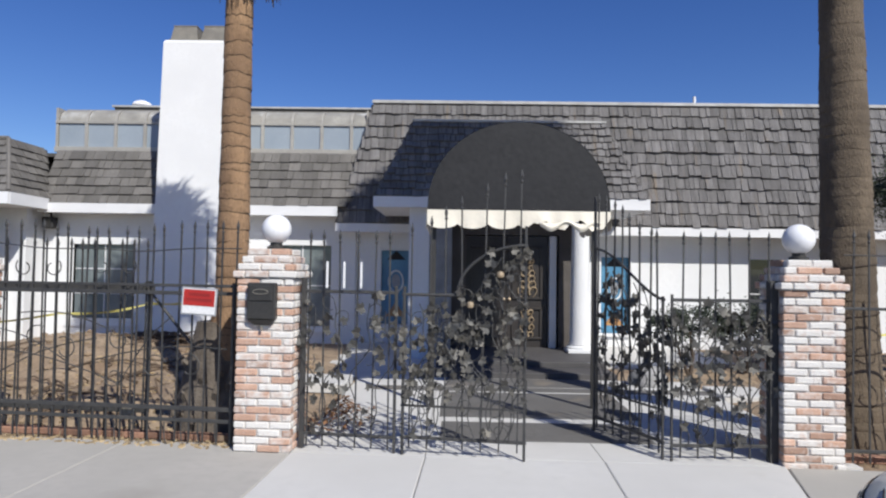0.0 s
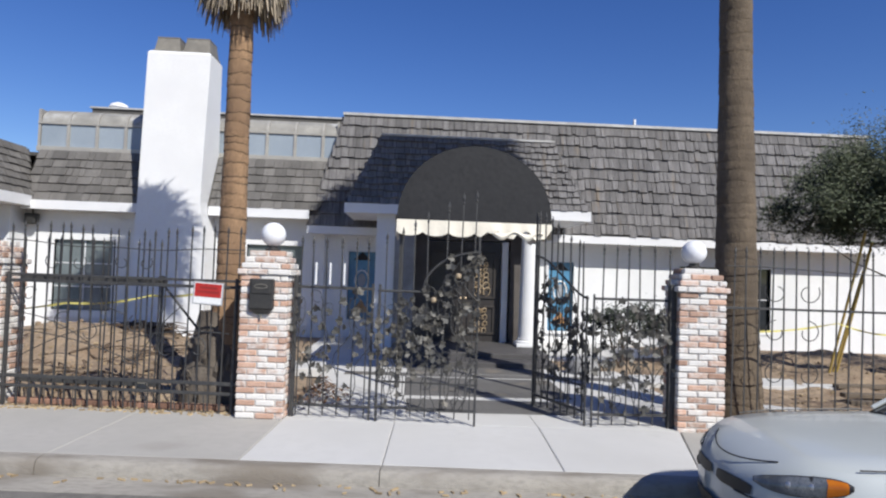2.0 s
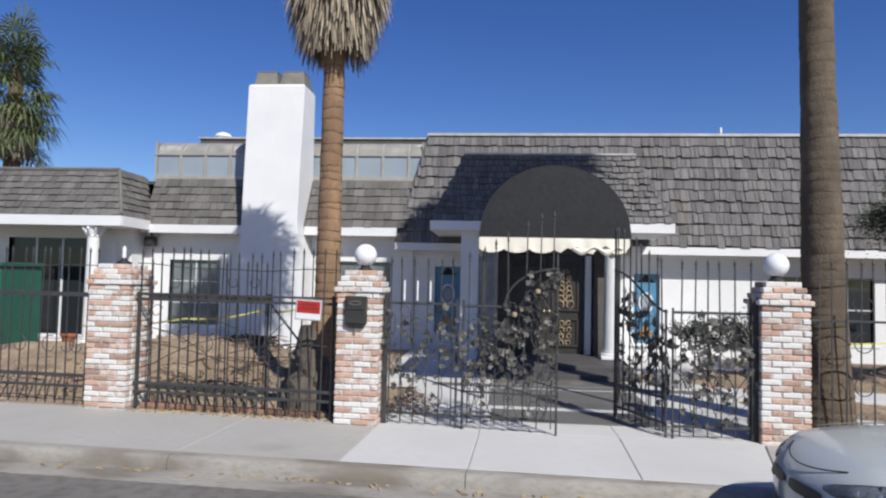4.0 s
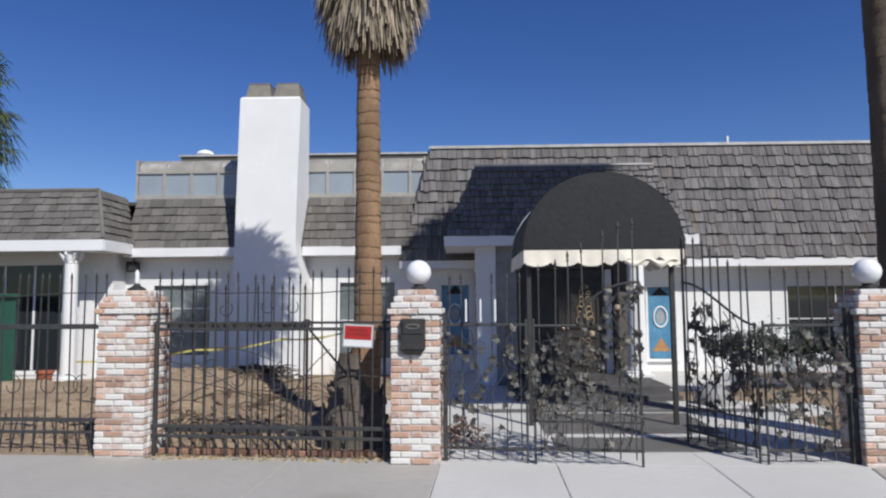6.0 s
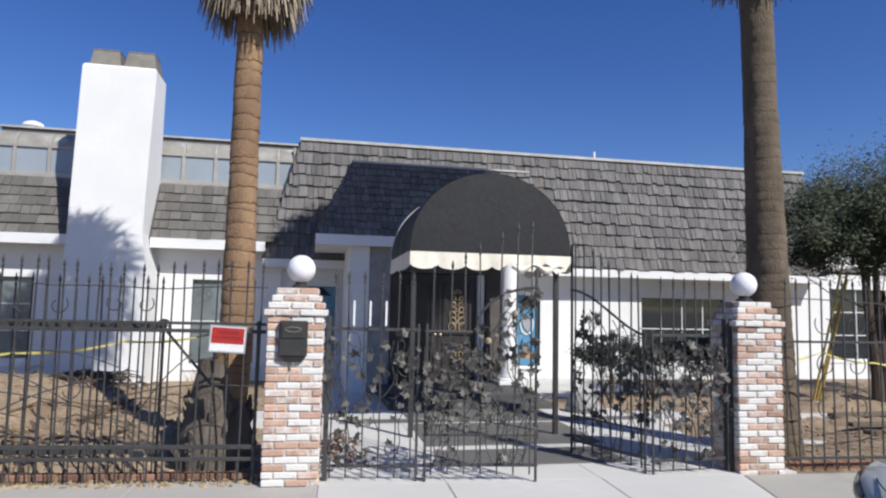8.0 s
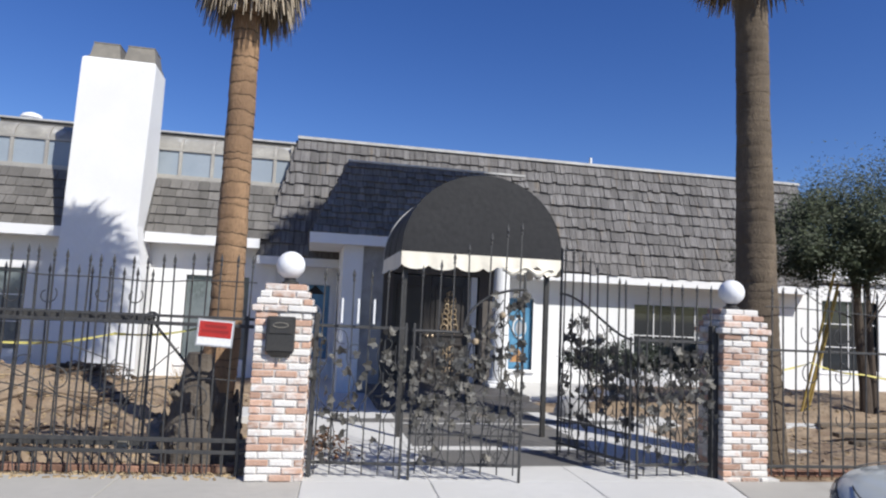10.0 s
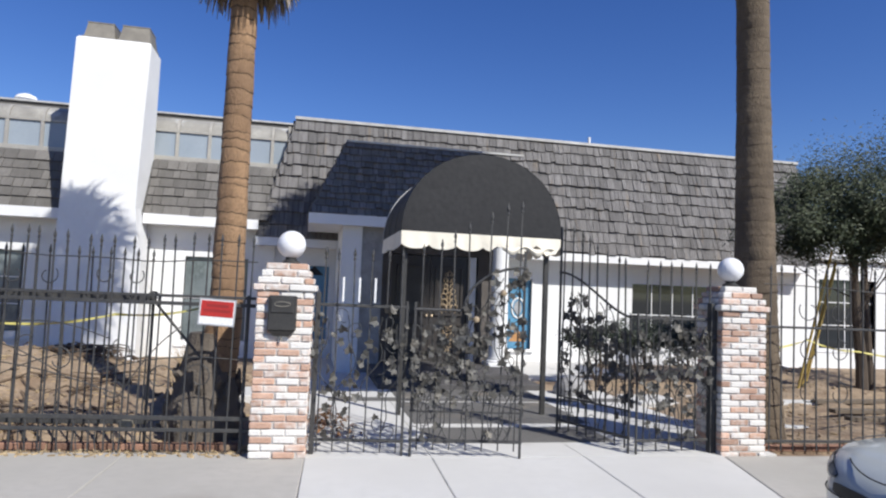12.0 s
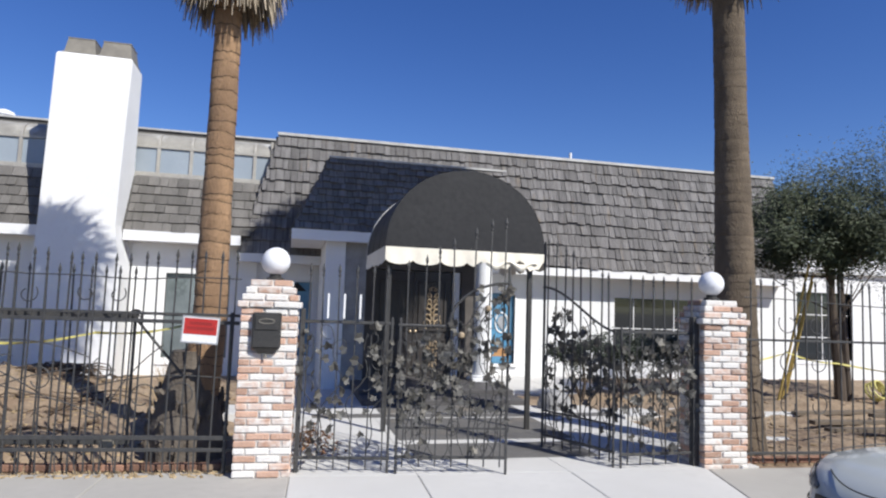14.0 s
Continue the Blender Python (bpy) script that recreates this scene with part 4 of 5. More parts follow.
    part("collar", Kit().lathe([(0.085, 0), (0.085, 0.02), (0.055, 0.035), (0.055, 0.06), (0.075, 0.075)], 0, 0, 18), M_BLACKMETAL, g, "dark metal collar", True)
    part("globe", Kit().lathe([(max(0.002, 0.137 * math.cos(a)), 0.185 + 0.137 * math.sin(a)) for a in np.linspace(-math.pi / 2, math.pi / 2, 19)], 0, 0, 32, False), M_GLOBE, g, smooth=True)


globe_lamp(-1.375, 5.90, 27 * COURSE)
globe_lamp(3.40, 5.79, 27 * COURSE - 0.03)
g = thing("lamp_base", "broken pillar lamp reduced to its metal neck and socket", "lamp", pose(-4.67, 6.22, 27 * COURSE + 0.02))
part("collar", Kit().lathe([(0.10, 0), (0.10, 0.02), (0.045, 0.05), (0.03, 0.08)], 0, 0, 16), M_BLACKMETAL, g, smooth=True)
part("socket", Kit().lathe([(0.024, 0.08), (0.03, 0.12), (0.022, 0.15), (0.028, 0.2), (0.005, 0.24)], 0, 0, 12), M_TRIM, g, "white lamp socket", True)
mb = thing("mailbox", "black cast metal mailbox set in the brick pillar", "mailbox", pose(-1.42, 5.675, 1.155, 0, 0, STREET))
part("body", Kit().box(-0.13, 0.13, -0.06, 0.02, 0.03, 0.36, 0.012).loft([[(-0.12, -0.055, 0.03), (0.12, -0.055, 0.03), (0.12, 0.02, 0.03), (-0.12, 0.02, 0.03)], [(-0.07, -0.03, -0.02), (0.07, -0.03, -0.02), (0.07, 0.02, -0.02), (-0.07, 0.02, -0.02)]]), M_BLACKMETAL, mb)
part("flap", Kit().box(-0.105, 0.105, -0.072, -0.06, 0.2, 0.335, 0.005), M_BLACKMETAL, mb)
part("number_bar", Kit().tube([(0.07 * math.cos(a), -0.076, 0.28 + 0.022 * math.sin(a)) for a in np.linspace(0, 6.283, 17)], 0.004, 5, False), M_GALV, mb)
part("lock", Kit().tube([(0, -0.03, -0.03), (0, -0.03, -0.06)], 0.012, 8), M_GALV, mb)

# ---- iron fence and gates ----
bar_cache = {}


def bar_mesh(h, r=0.0065):
    """An upright square bar with a forged collar and spear head, h tall."""
    h = round(h / 0.03) * 0.03
    if h not in bar_cache:
        k = Kit().box(-r, r, -r, r, 0, h - 0.13)
        k.lathe([(r, h - 0.13), (0.014, h - 0.12), (0.014, h - 0.108), (0.007, h - 0.1), (0.016, h - 0.065), (0.013, h - 0.05), (0.001, h)], 0, 0, 6)
        bar_cache[h] = k.mesh("bar", M_IRON)
    return bar_cache[h]


def leaf_mesh(s):
    """A forged ivy leaf: five lobes, folded on its midrib, with thickness."""
    out = [(0, 0), (0.25, -0.16), (0.62, -0.05), (0.48, 0.2), (0.72, 0.48), (0.34, 0.52), (0, 1.0), (-0.34, 0.52), (-0.72, 0.48), (-0.48, 0.2), (-0.62, -0.05), (-0.25, -0.16)]
    top = [(x * s, -abs(x) * 0.35 * s - 0.003, z * s) for x, z in out]
    bot = [(x, y + 0.005, z) for x, y, z in top]
    n = len(out)
    k = Kit()
    k.add(top + bot + [(0, -0.004, 0.35 * s), (0, 0.004, 0.35 * s)],
          [(i, (i + 1) % n, 2 * n) for i in range(n)] + [(n + (i + 1) % n, n + i, 2 * n + 1) for i in range(n)] + [(i, n + i, n + (i + 1) % n, (i + 1) % n) for i in range(n)])
    return k.mesh("leaf", M_LEAF_IRON)


LEAVES = [leaf_mesh(s) for s in (0.05, 0.06, 0.072, 0.085)]


def panel(name, label, category, p0, p1, tops, spacing, rails, bottom=0.05, group="", curve=None, posts=(), leaves=0, leaf_box=(0.1, 1.4), sag=0.0, y=0.0):
    """A run of wrought iron from p0 to p1 with upright bars, flat rails, an optional curved rail, posts and ivy."""
    p0, p1 = Vector((*p0, 0)), Vector((*p1, 0))
    d = p1 - p0
    run = d.length
    f = thing(name, label, category, pose(p0.x, p0.y, 0, 0, 0, math.degrees(math.atan2(d.y, d.x))), group)
    n = max(2, round(run / spacing))
    for i in range(n):
        s = (i + 0.5) * run / n
        ob = part("bar", bar_mesh(tops(s / run) - bottom), M_IRON, f)
        ob.matrix_local = pose(s, 0, bottom, R.uniform(-0.5, 0.5), R.uniform(-0.9, 0.9), 0)
    for z, h, t in rails:
        part("rail", Kit().box(0, run, -t / 2, t / 2, z - h / 2, z + h / 2, 0.003), M_IRON, f)
    if sag:
        part("wire", Kit().tube([(run * q, -0.012, sag - 0.05 * math.sin(q * math.pi) - 0.03 * q + 0.01 * math.sin(q * 17)) for q in np.linspace(0, 1, 14)], 0.006, 6), M_IRON, f)
    if curve:
        part("curved_rail", Kit().tube([(run * q, 0, curve(q)) for q in np.linspace(0, 1, 46)], 0.014, 8), M_IRON, f, smooth=True)
    for s, h, w in posts:
        part("post", Kit().box(s - w / 2, s + w / 2, -w / 2, w / 2, 0.0, h, 0.004), M_IRON, f)
    if leaves:
        lo, hi = leaf_box
        stems = max(3, leaves // 14)
        done = 0
        for q in range(stems):
            s = run * (q + 0.3 + 0.4 * R.random()) / stems
            top = (curve(s / run) if curve else hi) - 0.05 - 0.3 * R.random() ** 2
            z, path, a = lo, [], R.random() * 6
            while z < top:
                path.append((min(run - 0.02, max(0.02, s + 0.09 * math.sin(z * 5 + a) + 0.04 * math.sin(z * 13 + a))), -0.02 - 0.012 * math.sin(z * 9), z))
                z += 0.07
            part("vine", Kit().tube(path, 0.0055, 5), M_IRON, f)
            for u in range(leaves // stems):
                x, yy, z = max(R.choice(path), R.choice(path), key=lambda c: -abs(c[2] - 0.75 - 0.75 * c[0] / run) - R.random() * 0.6)
                side = R.choice((-1, 1))
                lx, lz = min(run - 0.03, max(0.03, x + side * (0.03 + 0.07 * R.random()))), z + R.uniform(-0.03, 0.07)
                ob = part("leaf", R.choice(LEAVES), M_LEAF_IRON, f)
                ob.matrix_local = pose(lx, yy - 0.01 - 0.02 * R.random(), lz, R.uniform(-35, 35), R.uniform(-70, 70) + side * 60, R.uniform(-50, 50))
                done += 1
            for u in range(3):
                x, yy, z = R.choice(path[1:])
                side = R.choice((-1, 1))
                part("tendril", Kit().tube([(min(run, max(0, x + side * 0.09 * (1 - math.cos(w)) * (1 - w / 9))), yy, z + 0.07 * math.sin(w)) for w in np.linspace(0, 5.2, 13)], 0.0042, 5), M_IRON, f)
    return f


def scroll(f, x, z, r, turn, flip=1):
    """A C-scroll of flat iron in a panel's plane."""
    pts = [(x + flip * r * (1 - 0.1 * a) * math.cos(a + turn), -0.014, z + r * (1 - 0.1 * a) * math.sin(a + turn)) for a in np.linspace(0, 5.0, 22)]
    part("scroll", Kit().tube(pts, 0.006, 5), M_IRON, f)


ease = lambda q: 3 * q * q - 2 * q ** 3
arch = lambda q: 1.43 + (0.45 * math.sqrt(max(0.0, 1 - ((1 - q) / 0.556) ** 2)) if q > 0.444 else 0.0)
fix_l = panel("fence_panel", "black wrought iron fence panel with forged ivy leaves", "fence", (-1.12, 5.86), (-0.21, 5.74), lambda q: 2.0, 0.155, [(1.44, 0.03, 0.02), (0.14, 0.03, 0.02)],
              0.03, "gate side panels", posts=[(0.03, 1.56, 0.045), (0.90, 1.5, 0.026)], leaves=64, leaf_box=(0.15, 1.42))
leaf_l = panel("iron_gate", "black wrought iron gate leaf with arched rail and ivy, shut", "gate", (-0.17, 5.71), (0.94, 5.57), lambda q: 2.08 + 0.5 * ease(q), 0.15, [(0.16, 0.03, 0.02), (0.44, 0.02, 0.015)],
               0.07, "gate leaves", arch, [(0.02, 1.5, 0.026), (1.10, 2.05, 0.024)], 190, (0.16, 1.4))
leaf_r = panel("iron_gate", "black wrought iron ivy gate leaf, swung open inward", "gate", (2.17, 5.70), (1.76, 6.72), lambda q: 2.05 + 0.45 * ease(q), 0.13, [(0.16, 0.03, 0.02), (0.44, 0.02, 0.015)],
               0.05, "gate leaves", lambda q: 1.42 + 0.48 * (3 * q * q - 2 * q ** 3) ** 0.85, [(0.02, 1.45, 0.022), (1.08, 2.45, 0.026)], 140, (0.16, 1.35))
fix_r = panel("fence_panel", "black wrought iron fence panel with forged ivy leaves", "fence", (2.23, 5.68), (3.16, 5.72), lambda q: 2.05, 0.155, [(1.42, 0.03, 0.02), (0.14, 0.03, 0.02)],
              0.03, "gate side panels", posts=[(0.0, 1.47, 0.022), (0.90, 1.6, 0.075)], leaves=120, leaf_box=(0.15, 1.4))
# white sleeves added on three bars as the sun's glint above the rail
for x in (-0.86, -0.705, -0.55):
    part("paint_sleeve", Kit().box(x - 0.009, x + 0.009, 5.74, 5.758, 1.475, 1.715), M_WHITE, fix_l, "white sleeve standing for the sun's glint on a bar").matrix_world = Matrix()
for f, s, z in ((leaf_l, 0.62, 1.35), (leaf_l, 0.88, 1.62)):
    part("gate_knob", Kit().lathe([(0.012, -0.03), (0.03, -0.02), (0.034, 0.0), (0.03, 0.02), (0.012, 0.03)], 0, 0, 12).mesh("gate_knob", M_BRASS, True), M_BRASS, f, "brass knob").matrix_local = pose(s, -0.04, z)

fence_ca = panel("iron_fence", "black spear-topped iron fence with double rails and scrolls", "fence", (-4.40, 6.10), (-1.68, 5.86), lambda q: 2.06 + 0.03 * math.sin(q * 9), 0.138,
                 [(1.40, 0.035, 0.02), (1.47, 0.028, 0.02), (0.22, 0.035, 0.02), (0.33, 0.04, 0.025)], 0.02, "street fence", posts=[(0.04, 1.5, 0.03), (2.66, 1.5, 0.03)], sag=1.86)
roll = panel("rolling_gate", "black iron rolling gate parked behind the fence", "gate", (-4.30, 6.22), (-2.62, 6.08), lambda q: 1.92, 0.125, [(1.435, 0.05, 0.025), (0.27, 0.06, 0.03)], 0.06, posts=[(1.66, 1.47, 0.026)])
hub = Kit().tube([(1.67 + 0.055 * math.cos(a), -0.03, 1.44 + 0.055 * math.sin(a)) for a in np.linspace(0, 6.283, 17)], 0.012, 6, False)
for a in range(6):
    hub.tube([(1.67, -0.03, 1.44), (1.67 + 0.05 * math.cos(a * 1.047), -0.03, 1.44 + 0.05 * math.sin(a * 1.047))], 0.008, 5)
part("rosette", hub, M_IRON, roll)
part("brace", Kit().tube([(1.67, -0.03, 1.42), (2.14, -0.03, 0.88)], 0.014, 6), M_IRON, roll)
part("wheel", Kit().lathe([(0.05, -0.02), (0.065, -0.015), (0.055, 0), (0.065, 0.015), (0.05, 0.02)], 0, 0, 16).mesh("wheel", M_GALV, True), M_GALV, roll, "grey metal roller").matrix_local = pose(1.5, -0.05, 0.25, 90)
for x, z, r, tn, fl in ((0.55, 1.62, 0.09, 2.4, 1), (0.85, 1.62, 0.09, 2.4, -1), (1.35, 1.64, 0.08, 2.4, 1), (1.62, 1.64, 0.08, 2.4, -1), (0.7, 0.95, 0.12, 1.0, 1), (1.0, 0.85, 0.12, 1.0, -1), (1.9, 0.7, 0.13, 0.4, 1), (2.25, 0.72, 0.13, 0.4, -1), (1.5, 0.6, 0.1, 3.5, 1), (0.3, 1.25, 0.09, 0.5, 1), (1.55, 0.95, 0.11, 2, 1)):
    scroll(fence_ca, x, z, r, tn, fl)
for a, b in (((0.1, 1.05), (1.0, 0.72)), ((0.5, 1.18), (1.4, 1.05)), ((0.2, 0.55), (1.3, 0.95)), ((0.1, 0.85), (1.6, 0.5)), ((2.05, 1.18), (1.55, 0.55)), ((1.3, 0.75), (2.6, 0.88))):
    part("bent_rod", Kit().tube([(a[0] + (b[0] - a[0]) * q, 0.02, a[1] + (b[1] - a[1]) * q + 0.07 * math.sin(q * 3.1)) for q in np.linspace(0, 1, 9)], 0.006, 5), M_IRON, fence_ca)
for i in range(15):
    s = 0.2 + i * 0.165
    part("curled_foot", Kit().tube([(s, -0.01, 0.2), (s + 0.004, -0.015, 0.1), (s + 0.02, -0.03, 0.04), (s + 0.05, -0.05, 0.012)], [0.006, 0.006, 0.005, 0.003], 5), M_IRON, fence_ca)
fence_l = panel("iron_fence", "black spear-topped iron fence with flat middle rail", "fence", (-8.6, 6.46), (-4.98, 6.27), lambda q: 2.06, 0.138, [(1.43, 0.06, 0.02), (0.22, 0.035, 0.02), (0.36, 0.045, 0.02)], 0.03, "street fence", posts=[(0, 2.05, 0.05)], sag=1.86)
for x in (0.6, 1.4, 2.2, 2.9, 3.3):
    scroll(fence_l, x, 0.75, 0.13, 1.2, 1)
    scroll(fence_l, x + 0.24, 0.75, 0.13, 1.2, -1)
fence_r = panel("iron_fence", "black iron fence with thin scrolls beside the palm", "fence", (3.72, 5.66), (9.6, 5.32), lambda q: 2.08, 0.142, [(1.37, 0.026, 0.016), (0.13, 0.03, 0.016)], 0.03, "street fence", posts=[(5.88, 2.05, 0.05)], sag=1.84)
for x in (0.55, 2.1, 3.6, 5.0):
    for dz, tn in ((1.56, 2.6), (1.12, 1.6), (0.65, 1.6)):
        scroll(fence_r, x, dz, 0.13, tn, 1)
        scroll(fence_r, x + 0.36, dz, 0.13, tn, -1)
for (xa, ya, xb, yb) in ((-4.35, 6.17, -1.70, 5.98), (3.74, 5.74, 9.2, 5.42)):
    run, ang = math.hypot(xb - xa, yb - ya), math.degrees(math.atan2(yb - ya, xb - xa))
    edge = thing("brick_edging", "low row of old bricks edging the soil behind the fence", "edging", pose(xa, ya, 0, 0, 0, ang), "brick edgings")
    part("mortar_bed", Kit().box(0, run, 0.01, 0.09, -0.06, 0.05), M_DIRT, edge)
    for i in range(int(run / 0.215)):
        brick(edge, i * 0.215, i * 0.215 + 0.205, 0, 0.1, 0.0, 0.063, M_BRICK_SOIL)

sign = thing("warning_sign", "red and white warning sign wired to the iron fence", "sign", pose(-2.01, 5.70, 1.335, 0, 3, STREET))
part("board", Kit().box(-0.165, 0.165, 0, 0.006, -0.125, 0.125, 0.002), M_SIGNGREY, sign)
part("white_field", Kit().box(-0.152, 0.152, -0.003, 0.0, -0.112, 0.112), M_WHITE, sign)
part("red_field", Kit().box(-0.145, 0.145, -0.006, -0.003, -0.04, 0.105), M_RED, sign)
for z, w in ((0.06, 0.10), (0.015, 0.12)):
    part("text_bar", Kit().box(-w, w, -0.0075, -0.006, z - 0.014, z + 0.014), M_REDDK, sign)


# ---- palms ----
def fan_frond(k, base, direction, reach, size, leaflets, droop, rng):
    """A petiole and a folded fan of narrow leaflets with drooping tips."""
    d = direction.normalized()
    up = Vector((0, 0, 1))
    side = d.cross(up).normalized() if abs(d.z) < 0.98 else Vector((1, 0, 0))
    n = side.cross(d)
    hub = base + d * reach - up * droop * reach * 0.25
    w = side * 0.018
    k.add([base - w, base + w, hub + w, hub - w, base - w + n * 0.012, base + w + n * 0.012, hub + w + n * 0.01, hub - w + n * 0.01], [(0, 1, 2, 3), (7, 6, 5, 4), (0, 4, 5, 1), (3, 2, 6, 7)])
    for i in range(leaflets):
        a = (i / (leaflets - 1) - 0.5) * 4.2
        e = (d * math.cos(a) + side * math.sin(a) + n * 0.12 * rng.uniform(-1, 1)).normalized()
        ln = size * rng.uniform(0.75, 1.1)
        q = e.cross(n).normalized() * 0.034
        m = hub + e * ln * 0.6
        t = hub + e * ln - up * ln * droop * rng.uniform(0.3, 0.9)
        k.add([hub, m - q, t, m + q, m + n * 0.012], [(0, 1, 4), (0, 4, 3), (1, 2, 4), (4, 2, 3)])


def palm(label, rings, lean, skirt_z, skirt_r, crown_z, fronds, reach, size, bark, seed, name="palm_tree", leaflets=15, relief=0.5, spread=0.3):
    """rings: (z, r) of the trunk. lean(z): plan position of its axis. skirt_z: bottom and top of the dead thatch."""
    rng = random.Random(seed)
    p = thing(name, label, "palm")
    zs, z = [], rings[0][0]
    while z < crown_z:
        zs.append(z)
        z += rng.uniform(0.07, 0.19)
    rad = lambda z: float(np.interp(z, [q[0] for q in rings], [q[1] for q in rings]))
    rows, bands = [], []
    for z0, z1 in zip(zs, zs[1:]):
        tilt, ta = rng.uniform(0, 0.025), rng.random() * 6.28
        for zz, g in ((z0 + 0.012, 1.03), (z1 - 0.02, 0.985), (z1 - 0.006, 0.955)):
            c = lean(zz)
            rows.append([(c[0] + rad(zz) * (1 + (g - 1) * relief) * math.cos(a) * (1 + 0.025 * math.sin(3 * a + z0 * 9)), c[1] + rad(zz) * (1 + (g - 1) * relief) * math.sin(a), zz + tilt * math.cos(a - ta)) for a in np.linspace(0, 2 * math.pi, 25)[:-1]])
        bands.append((z1, tilt, ta))
    part("trunk", Kit().loft(rows), bark, p, smooth=True)
    for z1, tilt, ta in bands:
        if relief < 0.4 or z1 > skirt_z[0] + 0.2:
            break
        c = lean(z1)
        k = Kit()
        k.tube([(c[0] + rad(z1) * 0.985 * math.cos(a), c[1] + rad(z1) * 0.985 * math.sin(a) , z1 - 0.004 + tilt * math.cos(a - ta) + rng.uniform(-0.012, 0.012)) for a in np.linspace(0, 2 * math.pi, 23)], 0.0048, 5, False)
        part("leaf_scar", k, M_RING, p)
    k = Kit()
    n = int(1500 * skirt_r / 0.7 * (skirt_z[1] - skirt_z[0]))
    for i in range(n):
        t = rng.random()
        a = rng.random() * 6.283
        zt = skirt_z[0] + (skirt_z[1] - skirt_z[0]) * t + 0.5
        c = lean(zt)
        r0 = rad(zt) * 0.9 + rng.random() * 0.1
        lob = 0.92 + 0.1 * math.sin(a * 3 + seed) + 0.08 * math.sin(a * 7 + 2 * seed)
        r1 = r0 + (skirt_r - r0) * min(1, 0.5 + 1.1 * t * (skirt_z[1] - skirt_z[0]) / 1.6) * lob * rng.uniform(0.85, 1.05)
        ln = rng.uniform(0.4, 0.8)
        e = Vector((math.cos(a), math.sin(a), 0))
        s = Vector((-e.y, e.x, 0)) * rng.uniform(0.006, 0.019)
        o = Vector((c[0], c[1], 0))
        A = o + e * r0 + Vector((0, 0, zt))
        B = o + e * (r0 + (r1 - r0) * 0.75) + Vector((0, 0, zt - ln * 0.3))
        C = o + e * r1 + s * rng.uniform(-3, 3) + Vector((0, 0, max(skirt_z[0] - 0.12 + 0.3 * rng.random() * lob, zt - ln)))
        k.add([A - s, A + s, B + s * 1.4, B - s * 1.4, C + s * 0.35, C - s * 0.35, B + e * 0.012], [(0, 1, 6), (1, 2, 6), (0, 6, 3), (3, 6, 5), (2, 4, 6), (6, 4, 5)])
    part("thatch_skirt", k, M_SKIRT, p, "shaggy skirt of dry grey-brown dead fronds")
    k = Kit()
    c = lean(crown_z)
    for i in range(fronds):
        a = i * 2.399 + rng.uniform(-0.2, 0.2)
        el = 1.35 - 2.1 * (i / fronds) + rng.uniform(-0.12, 0.12)
        d = Vector((math.cos(a) * math.cos(el), math.sin(a) * math.cos(el), math.sin(el)))
        fan_frond(k, Vector((c[0], c[1], crown_z - spread / 2 + spread * (1 - i / fronds) - (rng.random() * spread if spread > 1 else 0))), d, reach * rng.uniform(0.8, 1.1), size, leaflets, 0.55 + 0.35 * i / fronds, rng)
    part("crown", k, M_FROND, p, "crown of green fan fronds")
    return p


palm_left = palm("tall fan palm with ringed orange-brown trunk and dry skirt", [(-0.1, 0.36), (0.3, 0.31), (0.7, 0.235), (1.15, 0.175), (3.0, 0.15), (4.7, 0.14), (12, 0.14)], lambda z: (-2.25 + 0.21 * min(1, max(0, z) / 1.2) + 0.05 * max(0, z - 5), 6.64),
     (4.68, 8.1), 0.77, 8.85, 60, 0.8, 0.85, M_BARK, 3, leaflets=19)
boot = Kit()
boot.lathe([(0.40, -0.05), (0.38, 0.25), (0.30, 0.6), (0.24, 0.86), (0.195, 1.08)], -2.19, 6.64, 18)
for i in range(46):
    a, z = R.random() * 6.283, R.uniform(0.0, 0.62)
    r = float(np.interp(z, [0, 0.3, 0.6, 1.0, 1.2], [0.39, 0.37, 0.30, 0.21, 0.185]))
    e = Vector((math.cos(a), math.sin(a), 0))
    o = Vector((-2.19, 6.64, z))
    boot.tube([o + e * (r - 0.03), o + e * (r + 0.02) + Vector((0, 0, 0.07)), o + e * (r + R.uniform(0.01, 0.03)) + Vector((0, 0, R.uniform(0.08, 0.14)))], [0.04, 0.03, 0.014], 6)
part("boot", boot, M_BURNT, palm_left, "weathered grey flared base with stubs of old fronds")
palm_right = palm("tall fan palm with thick grey-brown trunk", [(-0.1, 0.34), (0.3, 0.30), (1.0, 0.262), (2.1, 0.238), (4.3, 0.197), (12, 0.18)], lambda z: (4.27 - 0.10 * min(1, z / 4.8) - 0.03 * max(0, z - 5), 6.46),
     (5.85, 9.3), 0.95, 10.0, 120, 1.1, 1.05, M_BARK_D, 8, leaflets=20, relief=0.35)
for z, r in ((0.45, 0.293), (0.92, 0.268), (1.28, 0.258), (1.75, 0.248)):
    part("leaf_scar", Kit().tube([(4.27 - 0.10 * z / 4.8 + r * math.cos(a), 6.46 + r * math.sin(a), z + 0.03 * math.sin(a + z)) for a in np.linspace(0, 2 * math.pi, 25)], 0.008, 5, False), M_RING, palm_right)
palm("distant shaggy green fan palm behind the house", [(-0.1, 0.35), (9.9, 0.25)], lambda z: (-19.15, 22.0), (6.1, 7.9), 0.9, 9.9, 95, 1.0, 1.0, M_BARK_D, 5, leaflets=16, spread=2.2)


# ---- trees and shrubs ----
def leafy(k, centre, radii, n, size, rng, clumps=26):
    """Clumps of small leaves inside an ellipsoid, thinning to an uneven edge."""
    cs = []
